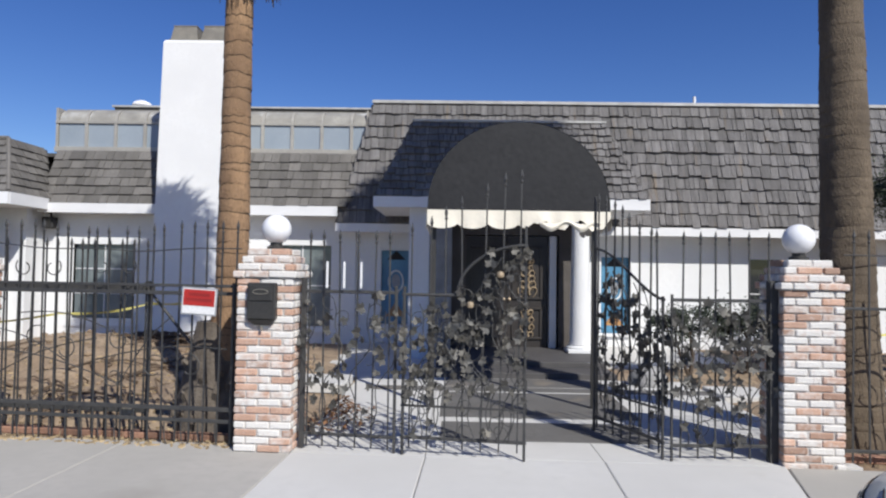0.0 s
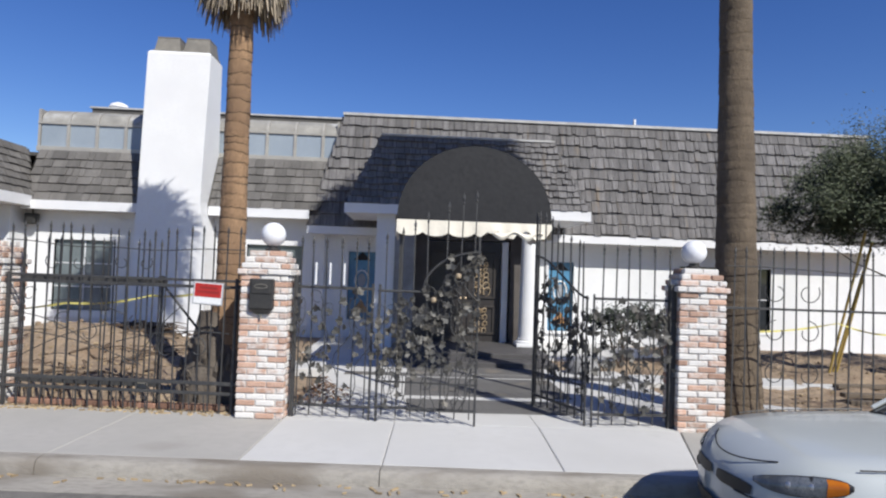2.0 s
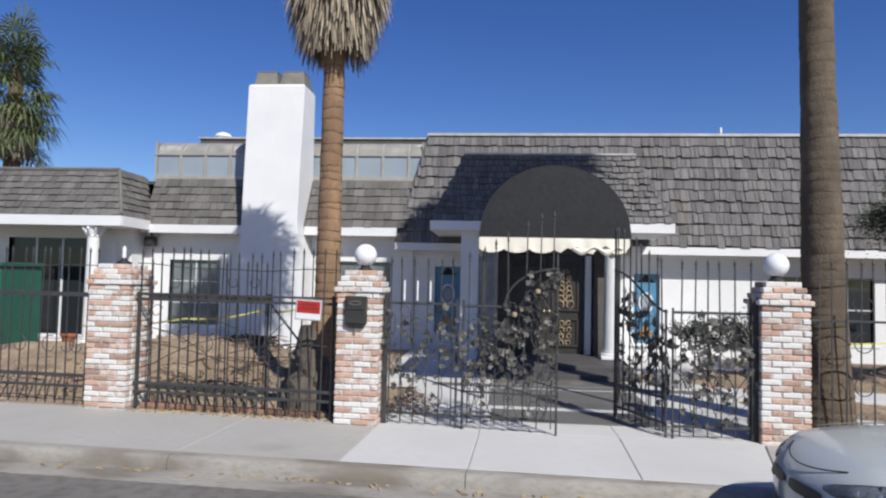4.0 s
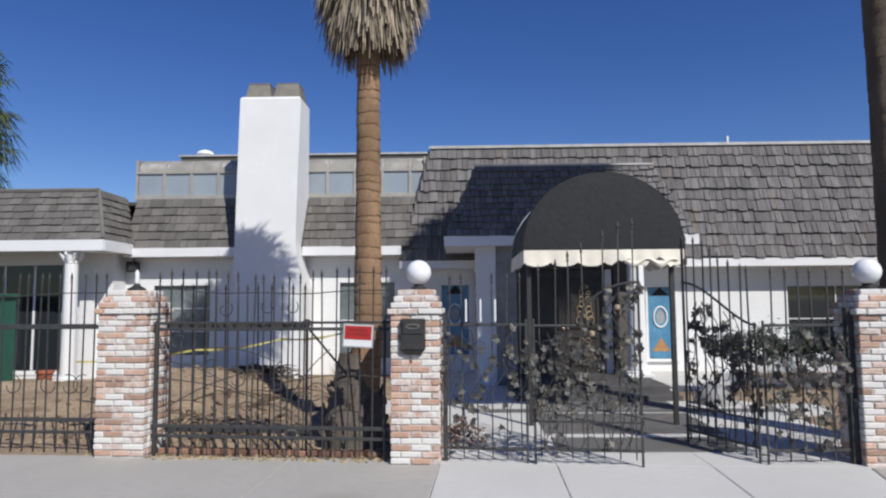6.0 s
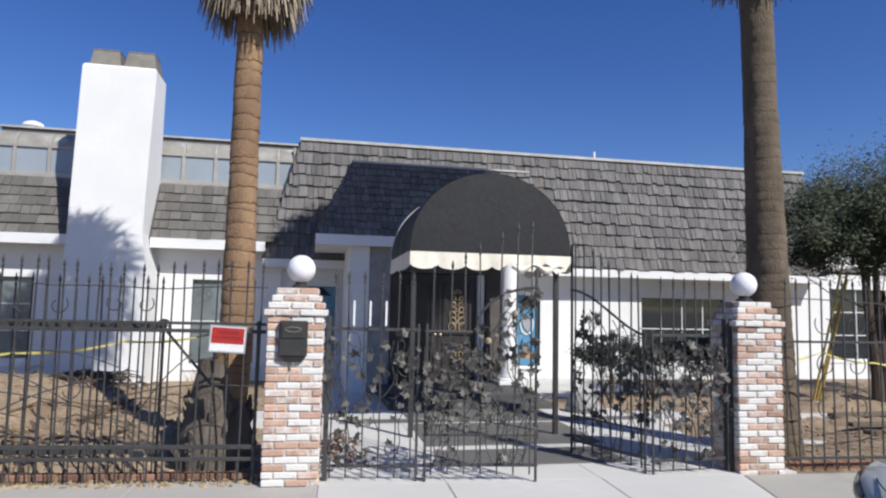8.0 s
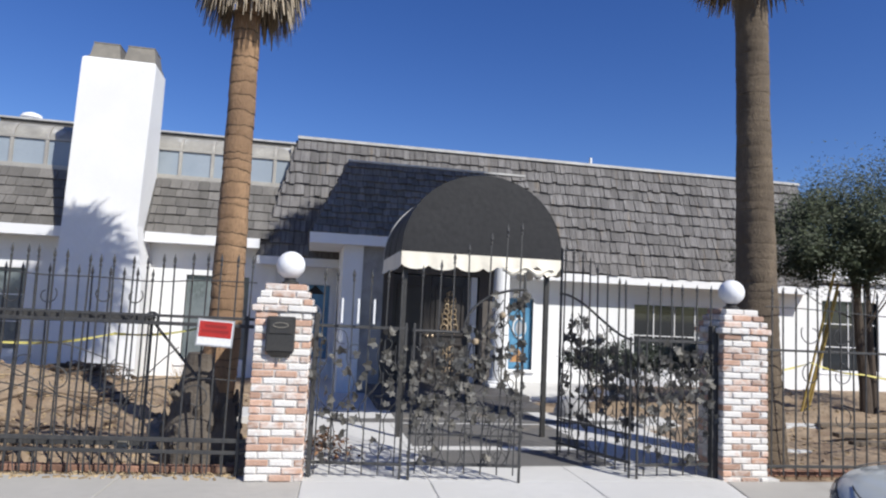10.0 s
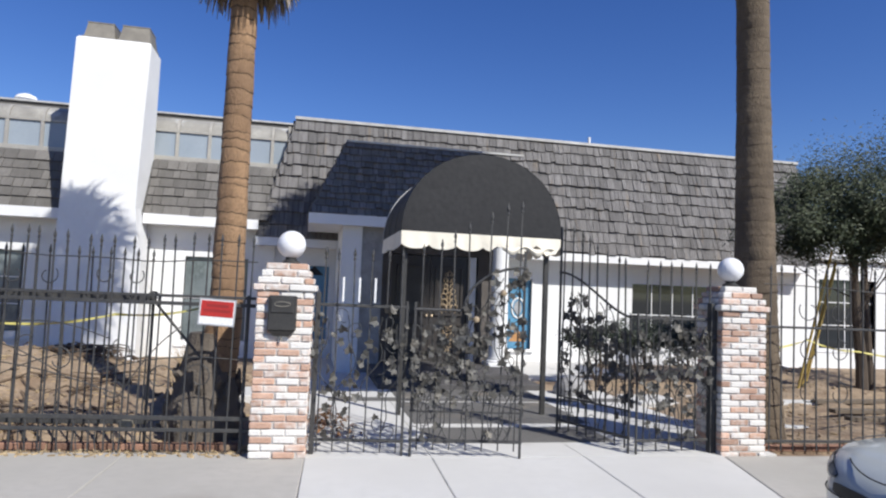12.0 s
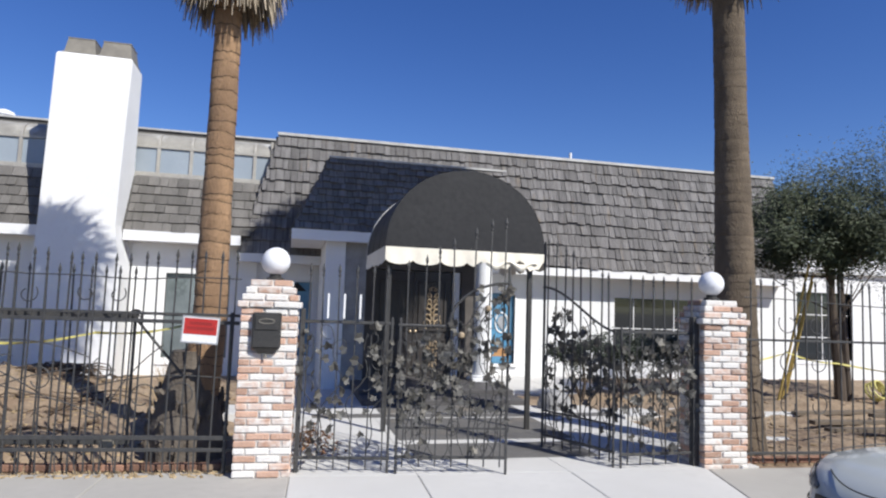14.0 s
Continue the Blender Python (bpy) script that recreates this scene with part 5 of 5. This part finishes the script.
    for i in range(clumps):
        v = Vector((rng.gauss(0, 1), rng.gauss(0, 1), rng.gauss(0, 1))).normalized() * rng.uniform(0.35, 1.0)
        cs.append((Vector((centre[0] + v.x * radii[0], centre[1] + v.y * radii[1], centre[2] + v.z * radii[2])), rng.uniform(0.28, 0.55) * min(radii)))
    for i in range(n):
        c, r = rng.choice(cs)
        v = Vector((rng.gauss(0, 0.55), rng.gauss(0, 0.55), rng.gauss(0, 0.45))) * r
        p = c + v
        a = Vector((rng.gauss(0, 1), rng.gauss(0, 1), rng.gauss(0, 0.7) - 0.3)).normalized()
        b = a.orthogonal().normalized()
        s = size * rng.uniform(0.6, 1.3)
        q = a.cross(b) * 0.12 * s
        k.add([p, p + a * s * 0.5 + b * s * 0.22 + q, p + a * s, p + a * s * 0.5 - b * s * 0.22 + q], [(0, 1, 2, 3)])
    return cs


def limbed(name, label, category, base, trunks, crowns, leaf, size, per, mat, seed, group=""):
    rng = random.Random(seed)
    t = thing(name, label, category, None, group)
    crown = Kit()
    heads = []
    for c, rr in crowns:
        heads += leafy(crown, c, rr, per, size, rng)
    wood = Kit()
    for pts, r0, r1 in trunks:
        pts = [Vector(p) for p in pts]
        wood.tube(pts, [r0 + (r1 - r0) * i / (len(pts) - 1) for i in range(len(pts))], 9)
        tip = pts[-1]
        for c, r in rng.sample(heads, min(len(heads), 14)):
            st = pts[rng.randrange(len(pts) // 2, len(pts))]
            mid = st.lerp(c, 0.5) + Vector((0, 0, -0.12))
            wood.tube([st, mid, c], [r1 * 0.4, r1 * 0.22, 0.005], 6)
    part("trunk", wood, M_TRUNK, t, smooth=True)
    part("crown", crown, leaf, t)
    return t


limbed("olive_tree", "dusty green small-leaved tree with twin dark trunks", "tree", None,
       [([(8.62, 9.3, -0.05), (8.60, 9.3, 0.6), (8.50, 9.3, 1.5), (8.40, 9.27, 2.4), (8.2, 9.2, 3.3)], 0.11, 0.05), ([(8.84, 9.35, -0.05), (8.80, 9.35, 0.7), (8.68, 9.3, 1.7), (8.66, 9.3, 2.5), (8.9, 9.3, 3.4)], 0.085, 0.045)],
       [((7.5, 9.0, 3.2), (1.35, 1.3, 0.85)), ((9.3, 9.1, 3.9), (1.6, 1.5, 1.15)), ((8.3, 9.3, 3.5), (1.2, 1.2, 0.8)), ((10.6, 9.3, 3.4), (1.3, 1.3, 1.2)), ((8.9, 9.2, 2.9), (1.7, 1.2, 0.7))], M_LEAF, 0.065, 17000, M_TRUNK, 4)
for i, (x, y, z, rx, n) in enumerate(((4.15, 10.6, 0.84, 0.66, 2600), (5.15, 10.8, 0.86, 0.75, 3000), (6.2, 11.0, 0.95, 0.65, 3000))):
    limbed("shrub", "dark dusty evergreen shrub in the front yard", "shrub", None, [([(x, y, -0.05), (x + 0.05, y, 0.3), (x, y, 0.7)], 0.04, 0.02), ([(x, y, -0.05), (x - 0.15, y, 0.3), (x - 0.25, y, 0.7)], 0.03, 0.015)],
           [((x, y, z), (rx, 0.5, 0.33))], M_SHRUB, 0.07, n, M_TRUNK, 20 + i, "shrubs")


# ---- yard clutter ----
def ground_z(x, y):
    return soil(x, y)


for i in range(44):
    a, x, y = R.random() * 3.14, R.uniform(-6.8, -2.7), R.uniform(6.5, 9.6)
    ln = R.uniform(0.4, 1.1)
    pts = [(x + math.cos(a) * ln * q + 0.05 * R.uniform(-1, 1), y + math.sin(a) * ln * q * 0.5, ground_z(x + math.cos(a) * ln * q, y + math.sin(a) * ln * q * 0.5) + 0.02 + 0.09 * math.sin(q * 3.1) * R.random()) for q in np.linspace(0, 1, 6)]
    solid("fallen_branch", Kit().tube(pts, [0.018, 0.017, 0.015, 0.012, 0.009, 0.004], 6), M_TWIG, "dry fallen branch lying on the soil", "branch", "fallen branches", True)
k = Kit()
for i in range(1500):
    sel = R.random()
    if sel < 0.13:
        x = R.uniform(-4.4, -1.7)
        y = 5.72 - 0.06 * (x + 1.7) + R.uniform(0.03, 0.3)
    elif sel < 0.72:
        x, y = R.uniform(-6.5, -1.8), R.uniform(6.15, 10.5)
    elif sel < 0.955:
        x, y = R.uniform(4.6, 9.0), R.uniform(6.0, 10.5)
    else:
        u = R.uniform(-4.5, 2.2)
        x, y, _ = along(u, 3.93 - abs(R.gauss(0, 0.07)))
    z = (max(ground_z(x, y), 0.0 if y < 6.1 else -1) if y > 5 else -0.132) + 0.006
    a, s = R.random() * 6.28, R.uniform(0.012, 0.04)
    c, d = math.cos(a) * s, math.sin(a) * s
    k.hexa([(x - c - d * 0.3, y - d + c * 0.3, z - 0.006), (x + c - d * 0.3, y + d + c * 0.3, z - 0.006), (x + c + d * 0.3, y + d - c * 0.3, z - 0.006), (x - c + d * 0.3, y - d - c * 0.3, z - 0.006),
            (x - c - d * 0.3, y - d + c * 0.3, z + 0.004), (x + c - d * 0.3, y + d + c * 0.3, z + 0.008), (x + c + d * 0.3, y + d - c * 0.3, z + 0.008), (x - c + d * 0.3, y - d - c * 0.3, z + 0.004)])
tagged(solid("litter", k, M_STRAW, "scattered straw, chips and leaf litter", "litter"), kind="stuff")
k = Kit()
for i in range(520):
    x, y = (R.uniform(-8.0, -1.6), R.uniform(6.3, 11.2)) if R.random() < 0.65 else (R.uniform(4.9, 11.5), R.uniform(6.0, 12.6))
    r = 0.012 + 0.05 * R.random() ** 3
    z = ground_z(x, y) + r * 0.25
    k.lathe([(r * R.uniform(0.4, 0.7), z - r * 0.6), (r * R.uniform(0.8, 1.1), z - r * 0.1), (r * R.uniform(0.7, 1.0), z + r * 0.4), (r * R.uniform(0.2, 0.4), z + r * 0.75)], x, y, 6)
tagged(solid("clods", k, M_DIRT, "loose clods and stones on the bare soil", "stones"), kind="stuff")
# dark twigs added as the palm trunk's shadow behind the mound, dry tuft by the palm, dead leaves beside the pillar
k = Kit()
for i in range(120):
    x, y = R.gauss(-4.4, 0.34), R.gauss(10.4, 0.22)
    a, ln = R.random() * 6.283, R.uniform(0.2, 0.6)
    z = ground_z(x, y) + 0.015 + 0.12 * R.random() * math.exp(-((x + 4.4) / 0.5) ** 2)
    k.tube([(x, y, z), (x + math.cos(a) * ln * 0.5, y + math.sin(a) * ln * 0.3, z + R.uniform(0.0, 0.07)), (x + math.cos(a) * ln, y + math.sin(a) * ln * 0.6, z + R.uniform(-0.04, 0.03))], [0.016, 0.012, 0.004], 5)
tagged(solid("brushwood", k, M_TWIG, "low dark twigs added in place of the palm trunk's shadow", "brushwood"), kind="stuff")
k = Kit()
for i in range(150):
    a, h, lean_out = R.random() * 6.283, R.uniform(0.3, 0.75), R.uniform(0.03, 0.28)
    x, y = -2.75 + R.gauss(0, 0.05), 9.0 + R.gauss(0, 0.05)
    z = ground_z(x, y) - 0.02
    k.tube([(x, y, z), (x + math.cos(a) * lean_out * 0.4, y + math.sin(a) * lean_out * 0.4, z + h * 0.6), (x + math.cos(a) * lean_out, y + math.sin(a) * lean_out, z + h)], [0.006, 0.005, 0.002], 4)
solid("dry_grass_tuft", k, M_STRAW, "tuft of dry straw-coloured grass behind the palm", "grass tuft")
k = Kit()
for i in range(260):
    x, y = R.gauss(-0.92, 0.14), R.gauss(6.95, 0.3)
    z = max(0.0, ground_z(x, y)) + 0.01 + 0.26 * R.random() * math.exp(-((x + 0.92) / 0.2) ** 2 - ((y - 6.95) / 0.4) ** 2)
    a, t, s = R.random() * 6.283, R.uniform(-0.7, 0.7), R.uniform(0.02, 0.045)
    u, v = Vector((math.cos(a), math.sin(a), t)) * s, Vector((-math.sin(a), math.cos(a), R.uniform(-0.5, 0.5))) * s * 0.55
    o = Vector((x, y, z + 0.02))
    k.add([o - u, o + v, o + u, o - v, o + Vector((0, 0, 0.008)), o - Vector((0, 0, 0.004))], [(0, 3, 4), (3, 2, 4), (2, 1, 4), (1, 0, 4), (3, 0, 5), (2, 3, 5), (1, 2, 5), (0, 1, 5)])
tagged(solid("dead_leaves", k, M_DEADLEAF, "pile of curled brown dead leaves inside the fence", "leaves"), kind="stuff")
for x, y, ln, a in ((6.4, 7.6, 2.4, -4), (6.9, 8.5, 2.0, 3), (7.9, 8.0, 1.8, -8), (6.0, 6.9, 1.7, -6)):
    z = max(ground_z(x + math.cos(radians(a)) * ln * q, y + math.sin(radians(a)) * ln * q) for q in (0, 0.25, 0.5, 0.75, 1))
    b = solid("plank", Kit().box(0, ln, -0.07, 0.07, -0.03, 0.03, 0.006), M_WOOD, "weathered grey plank lying in the yard", "plank", "loose planks")
    b.matrix_world = pose(x, y, z + 0.012, 0, 0, a)
for dx, top in ((0.0, (7.80, 9.1, 2.60)), (0.07, (8.02, 9.25, 2.42)), (0.13, (7.96, 9.2, 2.30))):
    x, y = 7.46 + dx, 9.5
    solid("leaning_pole", Kit().tube([(x, y, ground_z(x, y) - 0.01), top], 0.021, 8), M_POLE, "yellow painted pole leaning against the tree", "pole", "leaning poles", True)


def tape(pts, name="caution_tape"):
    """A slack, twisting ribbon between its tie points."""
    rows = []
    for (a, b) in zip(pts, pts[1:]):
        a, b = Vector(a), Vector(b)
        for q in np.linspace(0, 1, 15)[:-1]:
            p = a.lerp(b, q) - Vector((0, 0, 0.05 * math.sin(q * math.pi)))
            tw = 0.9 * math.sin(q * 7 + a.x)
            w = Vector((0, math.sin(tw), math.cos(tw))) * 0.016
            rows.append([p - w, p + w])
    solid(name, Kit().loft(rows, False, False), M_YELLOW, "yellow plastic caution tape strung across the yard", "tape", "caution tapes")


tape([(-6.6, 8.3, 0.84), (-4.7, 8.0, 1.03), (-3.4, 7.7, 1.19), (-2.2, 6.82, 1.36)])
tape([(4.3, 6.9, 1.0), (7.4, 9.2, 1.02), (8.45, 9.2, 0.84), (11.6, 9.3, 0.55)])
rock = Kit()
rock.lathe([(max(0.01, 0.3 * math.cos(a)), 0.24 * math.sin(a)) for a in np.linspace(-0.2, math.pi / 2, 9)], 0, 0, 18)
rock.v = [(x * (1 + 0.18 * noise.noise((x * 5, y * 5, z * 5))), y * (1 + 0.18 * noise.noise((x * 4 + 7, y * 4, z * 4))), z * (1 + 0.12 * noise.noise((x * 6, y * 6, 2)))) for x, y, z in rock.v]
solid("boulder", rock, M_STONE, "rounded grey boulder beside the entrance steps", "boulder", smooth=True).matrix_world = pose(3.2, 9.6, 0.05)
hose = thing("hose_coil", "yellow hose coiled against the foot of the tree", "hose", pose(9.06, 9.08, ground_z(9.06, 9.08) + 0.13, 62, 0, 12))
part("coil", Kit().tube([(0.22 * math.cos(a) * (1 - a / 60), 0.16 * math.sin(a), 0.03 + a * 0.008) for a in np.linspace(0, 22, 90)], 0.02, 6), M_YELLOW, hose, smooth=True)
bin_ = thing("green_container", "dark green steel site container on the porch side", "container", pose(-11.3, 10.9, 0.1))
part("body", Kit().box(-1.6, 1.55, -0.6, 0.6, 0.0, 1.72, 0.02), M_GREEN, bin_)
for x in (-1.2, -0.6, 0.0, 0.6, 1.2):
    part("rib", Kit().box(x - 0.04, x + 0.04, -0.65, -0.602, 0.05, 1.6, 0.01), M_GREEN, bin_)
part("rim", Kit().box(-1.65, 1.6, -0.66, 0.64, 1.72, 1.8, 0.012), M_GREEN, bin_)
part("panel", Kit().box(-1.3, 1.0, -0.615, -0.604, 1.25, 1.55), M_TAN, bin_, "tan plywood panel")
pot = thing("flower_pot", "terracotta flower pot by the column", "pot", pose(-9.9, 12.7, ground_z(-9.9, 12.7)))
part("pot", Kit().lathe([(0.11, 0), (0.16, 0.24), (0.185, 0.24), (0.185, 0.29), (0.15, 0.29), (0.14, 0.2)], 0, 0, 18), M_TERRA, pot, smooth=True)
part("soil", Kit().lathe([(0.14, 0.18), (0.142, 0.22)], 0, 0, 14), M_DIRT, pot)


# ---- parked car ----
def car():
    c = thing("car", "white saloon car parked at the kerb", "car", pose(2.24, 2.80, -0.15, 0, 0, STREET))
    wheels = (0.95, 3.65)
    arch_x = [-0.4, -0.36, -0.35, -0.33, -0.29, -0.22, -0.12, 0.0, 0.12, 0.22, 0.29, 0.33, 0.35, 0.36, 0.4]
    xs = sorted([0.0, 0.02, 0.05, 0.09, 0.15, 0.22, 0.3, 0.42, 0.54, 1.7, 2.1, 2.6, 3.1, 4.3, 4.55, 4.7, 4.76] + [w + q for w in wheels for q in arch_x])
    half = lambda x: float(np.interp(x, [0, 0.02, 0.05, 0.09, 0.15, 0.22, 0.3, 0.42, 0.6, 0.9, 1.6, 3.4, 4.2, 4.6, 4.76], [0.14, 0.27, 0.38, 0.475, 0.565, 0.635, 0.70, 0.775, 0.835, 0.88, 0.89, 0.885, 0.85, 0.78, 0.68]))
    top = lambda x: float(np.interp(x, [0, 0.02, 0.05, 0.12, 0.3, 0.7, 1.2, 1.6, 3.6, 3.9, 4.6, 4.76], [0.605, 0.64, 0.67, 0.728, 0.80, 0.832, 0.855, 0.868, 0.93, 0.95, 0.93, 0.85]))
    low = lambda x: float(np.interp(x, [0, 0.1, 0.5, 1.5, 4.3, 4.76], [0.24, 0.19, 0.17, 0.17, 0.19, 0.32]))
    rows = []
    for x in xs:
        w, zt, zb = half(x), top(x), low(x)
        for wc in wheels:
            q = 0.365 ** 2 - (x - wc) ** 2
            if q > 0:
                zb = max(zb, 0.30 + math.sqrt(q))
        sh = zt - (0.055 if x > 0.25 else 0.04)
        mid = max(0.46, min(zb + 0.03, sh - 0.05))
        ring = [(0.0, zb), (0.62 * w, zb), (0.95 * w, zb), (0.985 * w, zb + 0.01), (w, mid), (0.992 * w, min(0.62, sh - 0.03) if mid < sh - 0.06 else mid + 0.01), (0.955 * w, sh - 0.015), (0.90 * w, sh + 0.02), (0.6 * w, zt - 0.008), (0.0, zt)]
        bow = lambda y, z: 0.0 if x > 0.5 else 0.05 * (1 - x / 0.5) * ((z - 0.45) / 0.25) ** 2
        full = [(x + bow(y, z), -y, z) for y, z in ring] + [(x + bow(y, z), y, z) for y, z in ring[-2:0:-1]]
        rows.append(full)
    part("body", Kit().loft(rows), M_PAINT, c, smooth=True)
    cab = []
    for x, w, z in ((1.50, 0.72, 0.865), (1.88, 0.68, 1.08), (2.32, 0.60, 1.355), (2.8, 0.58, 1.40), (3.3, 0.58, 1.36), (3.8, 0.62, 1.14), (4.1, 0.66, 0.98)):
        cab.append([(x, -w - 0.11 * (z - 0.85), 0.84), (x, -w, z - 0.03), (x, -w * 0.85, z), (x, w * 0.85, z), (x, w, z - 0.03), (x, w + 0.11 * (z - 0.85), 0.84)])
    part("greenhouse", Kit().loft(cab), M_GLASS, c, "dark tinted windscreen and side glass", True)
    roof_k = Kit().loft([[(x, -w, z), (x, 0, z + 0.03), (x, w, z), (x, w, z - 0.05), (x, -w, z - 0.05)] for x, w, z in ((2.25, 0.57, 1.365), (2.6, 0.58, 1.42), (3.1, 0.58, 1.41), (3.4, 0.56, 1.365))])
    part("roof", roof_k, M_PAINT, c, smooth=True)
    for s in (-1, 1):
        for line, r in (([(1.54, s * 0.74, 0.87), (1.92, s * 0.69, 1.11), (2.32, s * 0.6, 1.37)], 0.018), ([(2.9, s * 0.67, 0.95), (2.85, s * 0.59, 1.38)], 0.026), ([(4.1, s * 0.68, 0.99), (3.8, s * 0.63, 1.15), (3.35, s * 0.57, 1.38)], 0.04)):
            part("pillar", Kit().tube(line, r, 8), M_PAINT, c, smooth=True)

    def blob(x, y, z, a, b, h, turn):
        m = pose(x, y, z, 0, 0, turn)
        k = Kit().lathe([(max(0.002, math.cos(t)), math.sin(t)) for t in np.linspace(-math.pi / 2, math.pi / 2, 13)], 0, 0, 24, False)
        k.v = [tuple(m @ Vector((p[0] * a, p[1] * b, p[2] * h))) for p in k.v]
        return k

    def skin(x, z):
        w, zt = half(x), top(x)
        sh = zt - (0.055 if x > 0.25 else 0.04)
        return float(np.interp(z, [0.46, sh - 0.04, sh - 0.015, sh + 0.02, zt - 0.008], [w, 0.992 * w, 0.955 * w, 0.90 * w, 0.6 * w]))

    def bowed(x, z):
        return 0.0 if x > 0.5 else 0.05 * (1 - x / 0.5) * ((z - 0.45) / 0.25) ** 2

    def patch(s, x0, x1, zc, h, off):
        """An oval lens that follows the skin of the front wing; cut at x0 and x1."""
        k, n, m = Kit(), 16, 8
        for i in range(n + 1):
            x = x0 + (x1 - x0) * i / n
            hh = h * math.sqrt(max(0.02, 1 - ((x - 0.25) / 0.195) ** 2))
            for j in range(m + 1):
                z = zc + 0.2 * (x - 0.25) + hh * (2 * j / m - 1)
                bulge = off * (1 - 0.5 * (2 * j / m - 1) ** 2)
                k.v.append((x + bowed(x, z) - bulge * 0.8, s * (skin(x, z) + bulge), z))
        k.f = [(i * (m + 1) + j, (i + 1) * (m + 1) + j, (i + 1) * (m + 1) + j + 1, i * (m + 1) + j + 1) for i in range(n) for j in range(m)]
        if s > 0:
            k.f = [f[::-1] for f in k.f]
        return k

    def band(s, y0, y1, z0, z1):
        """A dark inset strip that follows the nose between two half widths."""
        xs_n = [0, 0.02, 0.05, 0.09, 0.15]
        rows = []
        for y in np.linspace(y0, y1, 9):
            x = float(np.interp(y, [half(q) for q in xs_n], xs_n))
            e = 0.012 * abs((y - (y0 + y1) / 2) / ((y1 - y0) / 2)) ** 4
            rows.append([(x + bowed(x, z) - 0.006, s * y, z) for z in (z0 + e, (z0 + z1) / 2, z1 - e)])
        return Kit().loft(rows, False, False)

    for s in (-1, 1):
        lamp = part("headlight", patch(s, 0.063, 0.33, 0.668, 0.052, 0.012), M_LAMP, c, "clear headlight with amber corner", True)
        part("indicator", patch(s, 0.325, 0.417, 0.668, 0.050, 0.014), M_AMBER, lamp, "amber indicator lens", True)
        part("reflector", blob(0.17 + bowed(0.17, 0.65), s * (skin(0.17, 0.65) + 0.002), 0.652, 0.024, 0.016, 0.026, s * 40), M_ALLOY, lamp, smooth=True)
        part("reflector", blob(0.26 + bowed(0.26, 0.67), s * (skin(0.26, 0.67) + 0.002), 0.67, 0.024, 0.016, 0.026, s * 38), M_ALLOY, lamp, smooth=True)
        part("lamp_surround", patch(s, 0.06, 0.44, 0.668, 0.057, 0.008), M_TRIMBLACK, c, smooth=True)
        part("grille", band(s, 0.04, 0.40, 0.525, 0.60), M_TRIMBLACK, c, smooth=True)
        # black ovals laid on the bumper as the shade in its body recesses
        part("fog_slot", blob(0.27, s * 0.66, 0.39, 0.11, 0.028, 0.011, s * 45), M_TRIMBLACK, c, smooth=True)
        part("fog_slot", blob(0.28, s * 0.66, 0.31, 0.11, 0.028, 0.011, s * 45), M_TRIMBLACK, c, smooth=True)
        part("rub_strip", Kit().tube([(x - 0.004, s * (half(x) + 0.003), 0.522) for x in (0.02, 0.05, 0.09, 0.15, 0.22, 0.3, 0.42, 0.52, 0.62, 0.68)], 0.0055, 6), M_TRIMBLACK, c)
        part("panel_gap", Kit().tube([(x, s * half(x) * 0.915, top(x) - 0.022) for x in np.linspace(0.5, 1.5, 14)], 0.005, 5), M_TRIMBLACK, c)
        part("side_marker", Kit().box(0.49, 0.59, s * (half(0.54) + 0.004) - 0.01, s * (half(0.54) + 0.004) + 0.004, 0.61, 0.622), M_TRIMBLACK, c)
        for wx in wheels:
            wheel = part("wheel", Kit().box(-0.01, 0.01, -0.01, 0.01, -0.01, 0.01), M_ALLOY, c)
            wheel.matrix_local = pose(wx, s * 0.78, 0.305, 90, 0, 0)
            part("tyre", Kit().lathe([(0.21, -0.09), (0.28, -0.1), (0.302, -0.07), (0.305, 0), (0.302, 0.07), (0.28, 0.1), (0.21, 0.09)], 0, 0, 30, False), M_RUBBER, wheel, smooth=True)
            rim = Kit().lathe([(0.215, -0.09), (0.205, -0.06), (0.20, 0.06), (0.215, 0.09)], 0, 0, 30, False).lathe([(0.05, -0.075), (0.05, 0.075)], 0, 0, 14)
            for q in range(5):
                a = q * 1.2566
                for zz in (-0.07, 0.07):
                    rim.tube([(0.03 * math.cos(a), 0.03 * math.sin(a), zz), (0.205 * math.cos(a), 0.205 * math.sin(a), zz)], [0.03, 0.02], 6)
            part("rim", rim, M_ALLOY, wheel, smooth=True)
            part("brake_disc", Kit().lathe([(0.15, -0.01), (0.15, 0.01)], 0, 0, 20), M_GALV, wheel)
            part("wheel_well", Kit().box(wx - 0.34, wx + 0.34, s * 0.3 - 0.25, s * 0.3 + 0.25, 0.22, 0.60), M_TRIMBLACK, c)
    for s in (-1, 1):
        part("air_intake", band(s, 0.0, 0.42, 0.30, 0.395), M_TRIMBLACK, c)
    part("wiper", Kit().tube([(1.46, -0.45, 0.89), (1.52, 0.1, 0.905)], 0.008, 5), M_TRIMBLACK, c)
    part("hood_gap", Kit().tube([(0.07 + 0.20 * (y / 0.5) ** 2, y, 0.690 + 0.072 * (y / 0.5) ** 2) for y in np.linspace(-0.42, 0.42, 15)], 0.005, 5), M_TRIMBLACK, c)


car()
